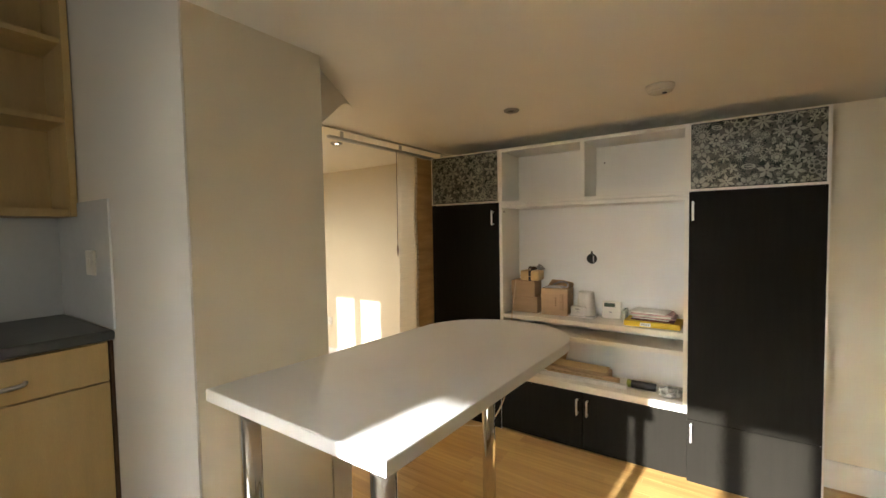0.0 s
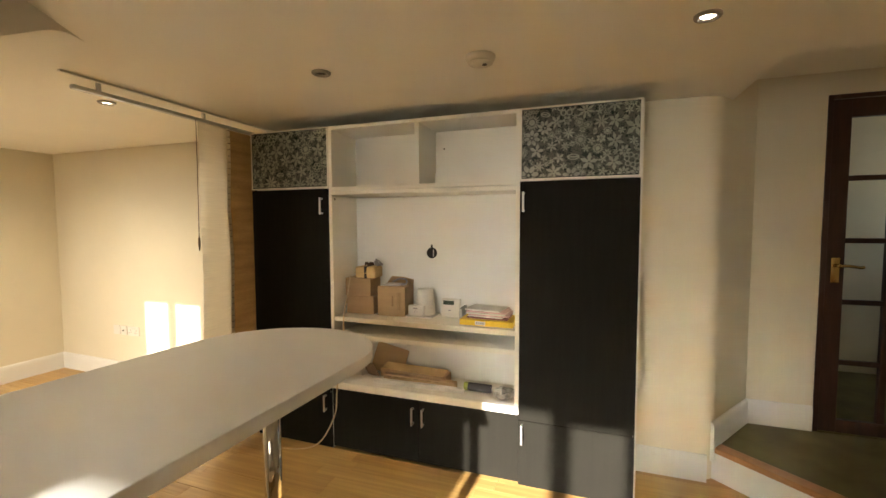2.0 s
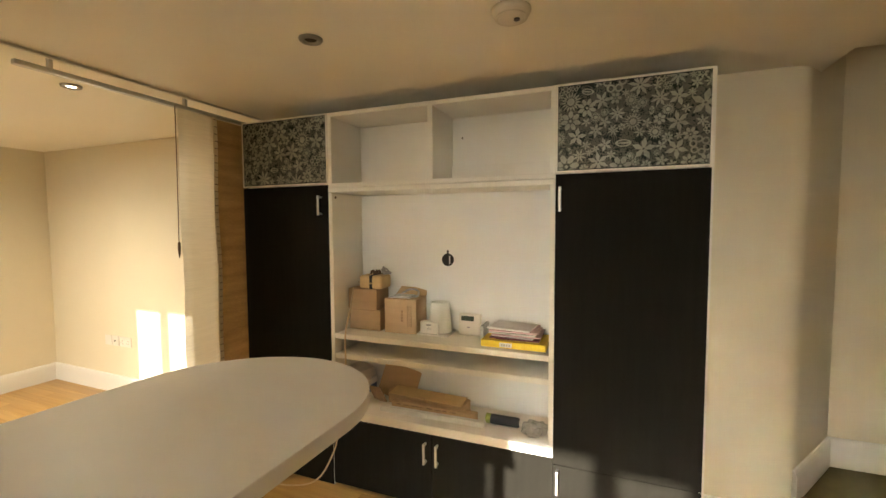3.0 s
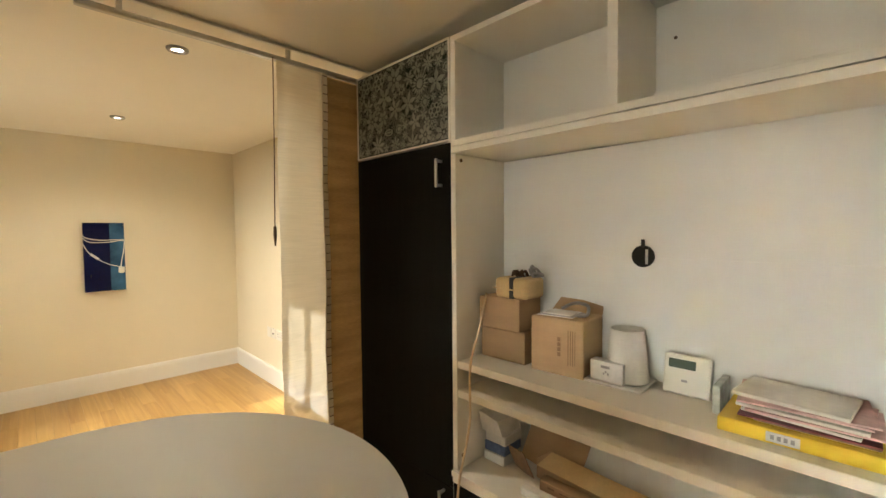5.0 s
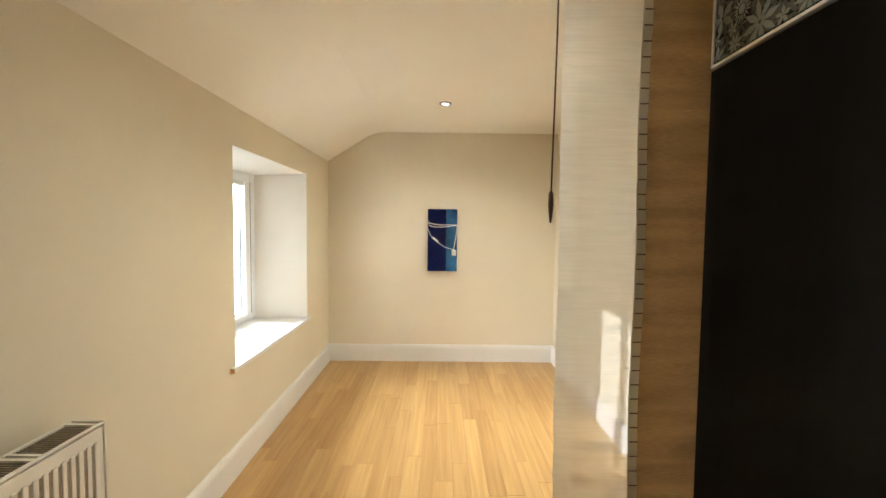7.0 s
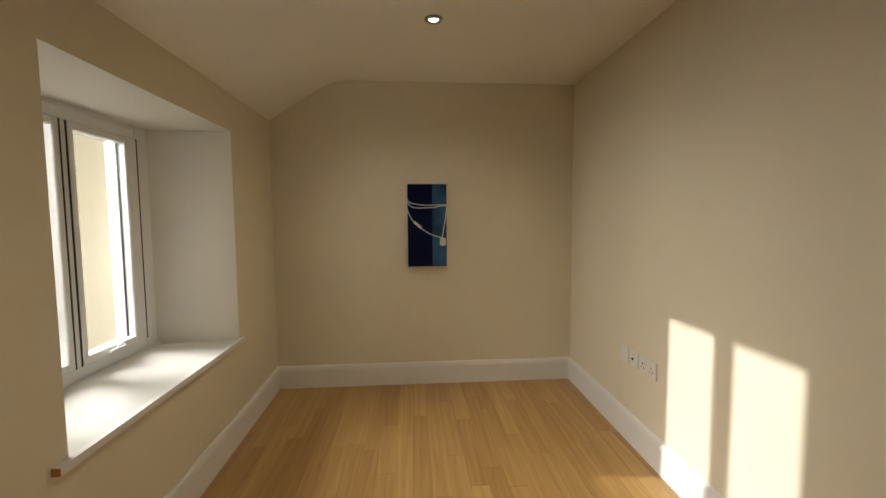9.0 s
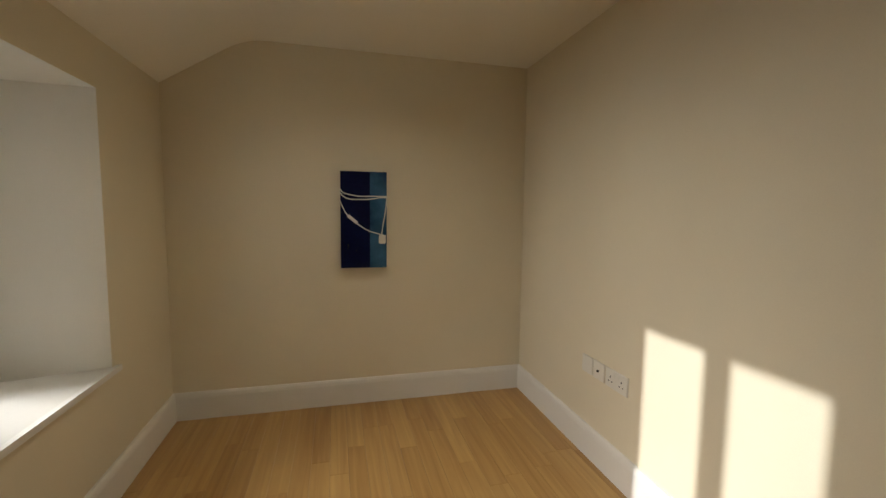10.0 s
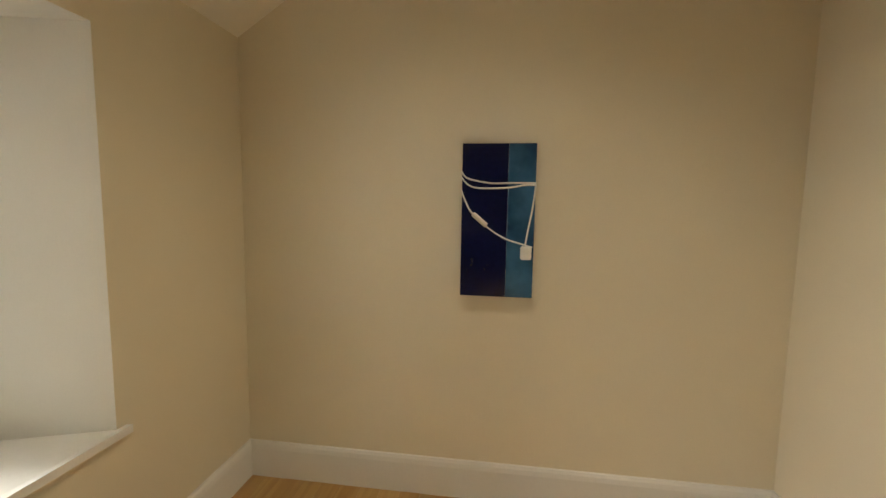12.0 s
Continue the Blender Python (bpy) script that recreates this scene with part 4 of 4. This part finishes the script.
def carton(name, x0, x1, y0, y1, z0, z1, label, turn=0.0, flaps=False, tape=False):
    cx, cy = (x0 + x1) / 2, (y0 + y1) / 2
    c = thing(name, (cx, cy, z0), label, "box")
    part("carton_body", box(x0, x1, y0, y1, z0, z1 - 0.0032, 0.003), CARD, c)
    part("lid_flap", box(x0 + 0.001, x1 - 0.001, y0 + 0.001, cy - 0.001, z1 - 0.003, z1, 0.001, seg=1), CARD, c)
    part("lid_flap", box(x0 + 0.001, x1 - 0.001, cy + 0.001, y1 - 0.001, z1 - 0.003, z1, 0.001, seg=1), CARD, c)
    if tape:
        part("tape", box(cx - 0.022, cx + 0.022, y0 - 0.0006, y1 + 0.0006, z1 - 0.05, z1 + 0.0006), CARD_PALE, c, "brown packing tape")
    if flaps:
        f = solid([(x0, y1, z1), (x1, y1, z1), (x1, y1 + 0.012, z1 + 0.04), (x0 + 0.03, y1 + 0.012, z1 + 0.045), (x0, y1 - 0.003, z1), (x1, y1 - 0.003, z1), (x1, y1 + 0.009, z1 + 0.042), (x0 + 0.03, y1 + 0.009, z1 + 0.047)],
                  [(0, 1, 2, 3), (7, 6, 5, 4), (0, 4, 5, 1), (1, 5, 6, 2), (2, 6, 7, 3), (3, 7, 4, 0)])
        part("flap", f, CARD, c)
    c.rotation_euler = (0, 0, turn)
    return c


carton("cardboard_box", -1.766, -1.565, 4.13, 4.285, SH, 0.948, "small closed brown cardboard box on the shelf", 0.0)
carton("cardboard_box", -1.768, -1.585, 4.12, 4.27, 0.9495, 1.066, "closed brown cardboard box stacked on another", 0.03)
big = carton("cardboard_box", -1.535, -1.345, 4.125, 4.285, SH, 1.020, "larger brown cardboard box with papers on top", 0.05, True)
for dx, w in ((0.032, 0.002), (0.041, 0.0012), (0.048, 0.0022), (0.056, 0.0012)):
    part("printed_bar", box(-1.43 + dx, -1.43 + dx + w, 4.1225, 4.1243, 0.87, 0.985), CARD_DARK, big)
for i in range(4):
    part("printed_symbol", box(-1.435, -1.424, 4.1225, 4.1243, 0.895 + i * 0.017, 0.908 + i * 0.017), CARD_DARK, big)

g = thing("gift_box", (-1.62, 4.19, 1.0665), "pale round-cornered gift box tied with dark ribbon", "box")
part("box_body", box(-1.70, -1.555, 4.13, 4.25, 1.0665, 1.142, 0.014, seg=3), CARD_PALE, g)
rb = box(-1.632, -1.614, 4.1285, 4.2515, 1.066, 1.1435, 0.001)
part("ribbon", rb, GASKET, g)
part("string", tube([(-1.702, 4.127, 1.104), (-1.62, 4.126, 1.100), (-1.553, 4.127, 1.106)], 0.002), CARD_PALE, g)
bow = bmesh.new()
for k in range(7):
    a = 0.9 * k
    tube([(-1.625, 4.19, 1.143), (-1.625 + 0.022 * math.cos(a), 4.19 + 0.02 * math.sin(a), 1.165), (-1.625 + 0.03 * math.cos(a + 0.4), 4.19 + 0.03 * math.sin(a + 0.4), 1.147)], 0.0045, bow)
part("bow", bow, CORD, g, smooth=True)
wire = thing("ribbon_bow", (-1.585, 4.20, 1.143), "small grey brown ribbon bow on the gift box", "ribbon")
for k, (dx, dz) in enumerate(((-0.014, 0.022), (0.016, 0.026), (0.028, 0.012), (0.0, 0.034))):
    part("loop", tube([(-1.575, 4.20, 1.1465), (-1.575 + dx * 0.4, 4.188, 1.147 + dz), (-1.575 + dx, 4.20, 1.147 + dz * 1.1), (-1.575 + dx * 1.3, 4.212, 1.147 + dz * 0.4), (-1.575, 4.20, 1.1465)], 0.0048), PAPER_GREY, wire, smooth=True)


def sheets(name, x, y, z, w, d, count, mats, label, category, rng, thick=0.004, spread=0.02):
    t = thing(name, (x, y, z), label, category)
    h = z
    for i in range(count):
        a = rng.uniform(-0.12, 0.12)
        k = rng.uniform(0.75, 1.0)
        q = thick * rng.uniform(0.6, 1.5)
        bm = box(-w * k / 2, w * k / 2, -d * k / 2, d * k / 2, 0, q, q * 0.2, seg=1)
        bmesh.ops.transform(bm, matrix=pose(x + rng.uniform(-spread, spread), y + rng.uniform(-0.3, 0.3) * spread, h + 0.0003, 0, 0, math.degrees(a)), verts=bm.verts)
        h += q + 0.0004
        part("sheet", bm, mats[i % len(mats)], t)
    return h


sheets("papers", -1.455, 4.20, 1.0212, 0.13, 0.11, 3, [PAPER, PAPER_GREY, PAPER], "loose papers on the cardboard box", "papers", random.Random(2), 0.003, 0.008)
st = thing("bag_strap", (-1.42, 4.235, 1.021), "grey strap loop lying on the box", "strap")
part("strap", tube([(-1.49, 4.262, 1.030), (-1.44, 4.264, 1.055), (-1.385, 4.25, 1.052), (-1.365, 4.20, 1.030), (-1.40, 4.19, 1.0268)], 0.006), PAPER_GREY, st, smooth=True)

lamp = thing("table_lamp", (-1.225, 4.225, SH), "small white lamp with a tapered pale shade", "lamp")
part("tray", box(-1.345, -1.165, 4.135, 4.287, SH, SH + 0.008, 0.003), PAPER, lamp, "flat pale tray base")
part("shade", turned([(0.066, SH + 0.010), (0.066, SH + 0.014), (0.051, 1.002), (0.049, 1.002), (0.062, SH + 0.018)], (-1.237, 4.22, 0), 40), SHADE, lamp, smooth=True)
part("cap", turned([(0.0485, 0.988), (0.0485, 0.990)], (-1.237, 4.22, 0), 32), SHADE, lamp)
sb = thing("small_box", (-1.28, 4.165, SH + 0.008), "small white printed packaging box", "box")
part("carton", box(-1.325, -1.220, 4.145, 4.185, SH + 0.0085, 0.903, 0.002), PAPER, sb)
pr = box(-1.29, -1.262, 4.1438, 4.145, 0.882, 0.89)
for i in range(3):
    box(-1.283 + 0.007 * i, -1.279 + 0.007 * i, 4.1438, 4.145, 0.862 + 0.006 * (i % 2), 0.868 + 0.006 * (i % 2), bm=pr)
part("printed_marks", pr, PAPER_GREY, sb)

th = thing("room_thermostat", (-1.10, 4.22, SH), "white programmer unit with a grey display leaning upright", "thermostat")
b = box(-1.132, -1.008, 0, 0.026, 0, 0.116, 0.006)
bmesh.ops.transform(b, matrix=pose(0, 4.215, SH + 0.001, -10, 0, 0), verts=b.verts)
part("case", b, SOCKET, th)
b = box(-1.118, -1.046, -0.0012, 0.001, 0.076, 0.102, 0.0005)
bmesh.ops.transform(b, matrix=pose(0, 4.215, SH + 0.001, -10, 0, 0), verts=b.verts)
part("display", b, LCD, th)
b = box(-1.082, -1.066, -0.0014, 0.001, 0.038, 0.045, 0.0005)
bmesh.ops.transform(b, matrix=pose(0, 4.215, SH + 0.001, -10, 0, 0), verts=b.verts)
part("button", b, PAPER_GREY, th)

fo = thing("yellow_folder", (-0.80, 4.14, SH), "bright yellow folder box lying flat", "folder")
part("cover", box(-0.955, -0.640, 4.045, 4.25, SH, SH + 0.034, 0.004), YELLOW, fo)
lb = box(-0.86, -0.80, 4.0438, 4.046, SH + 0.006, SH + 0.028)
part("spine_label", lb, PAPER, fo, "white spine label")
bars = bmesh.new()
for i in range(4):
    box(-0.852 + 0.012 * i, -0.845 + 0.012 * i, 4.0430, 4.0440, SH + 0.012, SH + 0.022, bm=bars)
part("printed_marks", bars, PAPER_GREY, fo)
sheets("magazines", -0.80, 4.16, SH + 0.034, 0.25, 0.19, 9, [CARD_DARK, PAPER_RED, PAPER, PAPER_RED, PAPER_PINK, PAPER, PAPER_PINK, PAPER_PINK, PAPER], "untidy pile of magazines and catalogues on a folder", "magazines", random.Random(9), 0.006, 0.026)
cd = thing("clear_case", (-0.975, 4.19, SH), "clear plastic case standing on edge", "case")
part("case_body", box(-0.985, -0.968, 4.14, 4.26, SH, SH + 0.075, 0.002), CLEAR_BAG, cd)

# low shelf clutter
LO = 0.408
tp = thing("tile_packs", (-1.70, 4.19, LO), "stack of three small blue and white packets", "packets")
for i in range(3):
    part("packet", box(-1.765 + 0.004 * i, -1.665 + 0.003 * i, 4.14, 4.25, LO + 0.001 + 0.04 * i, LO + 0.039 + 0.04 * i, 0.004), PAPER if i != 1 else BRICK_BLUE, tp)
op = thing("open_carton", (-1.70, 4.2, LO + 0.121), "torn white paper sleeve on the packets", "packaging")
part("sleeve", solid([(-1.765, 4.13, LO + 0.122), (-1.665, 4.13, LO + 0.122), (-1.665, 4.25, LO + 0.122), (-1.765, 4.25, LO + 0.122), (-1.775, 4.12, LO + 0.20), (-1.69, 4.13, LO + 0.175), (-1.68, 4.25, LO + 0.165), (-1.765, 4.25, LO + 0.20)],
                     [(3, 2, 1, 0), (0, 1, 5, 4), (1, 2, 6, 5), (2, 3, 7, 6), (3, 0, 4, 7), (4, 5, 6, 7)]), PAPER, op)
def placed(bm, x, y, z, rx=0, ry=0, rz=0):
    bmesh.ops.transform(bm, matrix=pose(x, y, z, rx, ry, rz), verts=bm.verts)
    return bm


lb2 = thing("long_cardboard", (-1.27, 4.17, LO), "long folded brown cardboard packaging", "packaging")
part("sleeve", placed(box(-0.24, 0.24, -0.045, 0.045, 0, 0.072, 0.006), -1.30, 4.19, LO + 0.001, 0, 0, -6), CARD, lb2)
part("flap", placed(box(-0.23, 0.22, -0.045, 0.045, 0, 0.0035, 0.001, seg=1), -1.29, 4.165, LO + 0.076, 10, -1, -6), CARD_PALE, lb2, "torn pale card flap")
tc = thing("torn_cardboard", (-1.56, 4.22, LO), "torn brown cardboard sheet leaning against the back", "packaging")
part("sheet", placed(box(-0.10, 0.13, -0.002, 0.002, 0, 0.19, 0.001, seg=1), -1.55, 4.235, LO + 0.002, -14, 14, 6), CARD, tc)
part("fold", placed(box(-0.07, 0.05, -0.002, 0.002, 0, 0.10, 0.001, seg=1), -1.58, 4.165, LO + 0.002, 20, -10, -24), CARD_DARK, tc, "dark printed fold")
nb = thing("narrow_box", (-1.25, 4.115, LO), "narrow pinkish brown box with printed marks", "box")
part("carton", placed(box(-0.25, 0.24, -0.022, 0.022, 0, 0.046, 0.003), -1.235, 4.118, LO + 0.001, 0, 0, -1), CARD, nb)
pm = bmesh.new()
for i in range(9):
    box(-1.45 + i * 0.045, -1.425 + i * 0.045 + 0.008 * (i % 3), 4.0935, 4.0950, LO + 0.034, LO + 0.040 - 0.002 * (i % 2), bm=pm)
part("printed_marks", pm, CARD_DARK, nb)
ln = thing("white_batten", (-1.24, 4.07, LO), "long white packaged batten on the low shelf", "packaging")
part("batten", placed(box(-0.295, 0.295, -0.016, 0.016, 0, 0.026, 0.003), -1.235, 4.072, LO + 0.0005, 0, 0, 1), PAPER, ln)
bt = thing("sealant_bottle", (-0.86, 4.125, LO), "black tube with a lime green cap lying down", "bottle")
part("body", turned([(0.023, -0.055), (0.0245, -0.050), (0.0245, 0.085), (0.020, 0.092)], (-0.868, 4.128, LO + 0.0255), 24, axis="x"), GASKET, bt, smooth=True)
part("cap", turned([(0.018, -0.082), (0.025, -0.078), (0.025, -0.056), (0.022, -0.054)], (-0.868, 4.128, LO + 0.0255), 24, axis="x"), GREEN_LABEL, bt, "lime green cap")
part("end_disc", turned([(0.016, 0.0), (0.016, 0.004)], (-0.776, 4.128, LO + 0.0255), 20, axis="x"), SOCKET, bt)
pb = thing("plastic_bag", (-0.71, 4.12, LO), "crumpled cloudy plastic bag", "bag")
bm = bmesh.new()
bmesh.ops.create_icosphere(bm, subdivisions=3, radius=1.0)
for v in bm.verts:
    k = 1 + 0.35 * noise.noise(v.co * 2.3)
    v.co = Vector((-0.70 + v.co.x * 0.06 * k, 4.11 + v.co.y * 0.07 * k, LO + 0.001 + max(0, (v.co.z + 0.55)) * 0.028 * k))
part("film", bm, CLEAR_BAG, pb)

# cables from the shelves
cb = thing("loose_cable", (-1.76, 4.0, SH), "pale cable hanging from the shelf to the floor", "cable")
part("flex", tube([(-1.722, 4.108, 1.080), (-1.712, 4.055, 0.96), (-1.704, 3.992, 0.83), (-1.704, 3.986, 0.62), (-1.745, 3.976, 0.41), (-1.748, 3.965, 0.33), (-1.76, 3.955, 0.20), (-1.86, 3.93, 0.02), (-2.02, 3.90, -0.036), (-2.25, 3.88, -0.037), (-2.33, 3.95, -0.037)], 0.0045), RATTAN, cb, smooth=True)

# ---- kitchen units ----
def kitchen():
    base = thing("base_unit", (-2.55, 1.4, KITCHEN), "pale birch kitchen base unit with drawer and door", "kitchen unit")
    y0, y1, xf = 1.195, 1.785, -2.275
    part("body", box(-2.83, xf - 0.02, y0, y1, KITCHEN + 0.10, 1.072), BIRCH, base)
    part("plinth", box(-2.83, xf - 0.06, y0, y1, KITCHEN, KITCHEN + 0.10), BIRCH, base)
    dr = part("drawer", box(xf - 0.018, xf, y0 + 0.003, y1 - 0.003, 0.925, 1.066, 0.003), BIRCH, base)
    part("handle", tube([(xf, 1.44, 0.985), (xf + 0.028, 1.455, 0.985), (xf + 0.03, 1.50, 0.983), (xf + 0.028, 1.545, 0.985), (xf, 1.56, 0.985)], 0.007), STEEL, dr, "brushed steel bow handle", True)
    part("door", box(xf - 0.018, xf, y0 + 0.003, y1 - 0.003, KITCHEN + 0.105, 0.920, 0.003), BIRCH, base)
    # A dark brown strip paints in the shadow of the gap by the wall.
    part("end_strip", box(-2.83, xf - 0.004, y1 + 0.002, 1.798, KITCHEN, 1.072), CORD, base, "dark strip painted as the shadow in the wall gap")
    copy_thing(base, Matrix.Translation((-2.55, 1.4 - 0.594, KITCHEN)))
    wt = thing("worktop", (-2.55, 1.0, 1.075), "dark grey speckled kitchen worktop with rounded edge", "worktop")
    part("slab", box(-2.834, -2.248, 0.4, 1.798, 1.075, 1.113, 0.010, seg=3), SLATE, wt)
    up = thing("wall_shelf_cabinet", (-2.70, 1.5, 1.55), "open birch wall cabinet with curved shelves", "shelf")
    part("side_panel", box(-2.834, -2.575, 1.772, 1.797, 1.535, 2.47, 0.002), BIRCH, up)
    part("back_panel", box(-2.834, -2.822, 0.9, 1.772, 1.56, 2.45), BIRCH, up)
    for z in (1.535, 1.905, 2.215, 2.445):
        pts = [(-2.822, 0.9), (-2.56, 0.9)] + [(-2.56 - 0.030 * (k / 10) ** 2, 0.9 + 0.872 * k / 10) for k in range(1, 11)] + [(-2.822, 1.772)]
        part("shelf", prism(pts, z, z + (0.030 if z < 1.6 else 0.022), bevel=0.003), BIRCH, up)
    sp = thing("wall_switch", (-2.40, 1.79, 1.3), "white cooker switch plate on the splashback", "switch")
    part("plate", box(-2.47, -2.385, 1.782, 1.7915, 1.305, 1.40, 0.003), SOCKET, sp)
    part("rocker", box(-2.437, -2.420, 1.778, 1.783, 1.335, 1.37, 0.002), SOCKET, sp)
    setting("splashback", box(-2.834, -2.243, 1.792, 1.7995, 1.114, 1.59, 0.002), TILE, "plain pale glazed splashback panel beside the worktop", "splashback")


kitchen()


# ---- floor strips, last ----
def lay_floor():
    rng = random.Random(5)
    width, kinds = 0.0855, {}
    for L in (0.45, 0.60, 0.75, 0.90):
        bm = box(0, L - 0.0008, 0, width - 0.0008, -0.008, 0.0, 0.0006, seg=1)
        me = bpy.data.meshes.new("floor_strip")
        bm.to_mesh(me)
        bm.free()
        me.materials.append(FLOOR)
        kinds[L] = me
    def strip(x, y, L):
        a, b = floor_z(x), floor_z(x + L)
        o = new("floor_strip", kinds[L])
        o.parent = floor
        o.matrix_local = pose(x, y, a + rng.uniform(-0.0003, 0.0003), 0, -math.degrees(math.atan2(b - a, L)), 0)
    rows = int((NORTH - 2.28) / width) + 1
    for r in range(rows):
        x, y = END - rng.uniform(0.0, 0.2), 2.283 + r * width
        while x < 0.60:
            L = rng.choice((0.45, 0.60, 0.75, 0.90, 0.90))
            if x > -2.3 and 4.06 < y < 4.3 and x + L < -0.02:
                x += L
                continue
            strip(x, y, L)
            x += L
    for r in range(1, 7):
        x, y = PILLAR + 0.01, 2.283 - r * width
        while x < 0.6:
            L = rng.choice((0.75, 0.90))
            strip(x, y, L)
            x += L


lay_floor()
rest = bmesh.new()
rr = random.Random(8)
for r in range(-6, 25):
    x, y = 0.62, 2.283 + r * 0.0855
    while x < 2.3 and x < 0.50 + (4.40 - y) * 1.12:
        L = rr.choice((0.45, 0.60))
        box(x, x + L - 0.001, y, y + 0.0847, FLOOR_LOW - 0.009, FLOOR_LOW - 0.0005, bm=rest)
        x += L
tagged(part("floor_strips", rest, FLOOR, floor, "honey oak strips beyond the table"), kind="stuff")
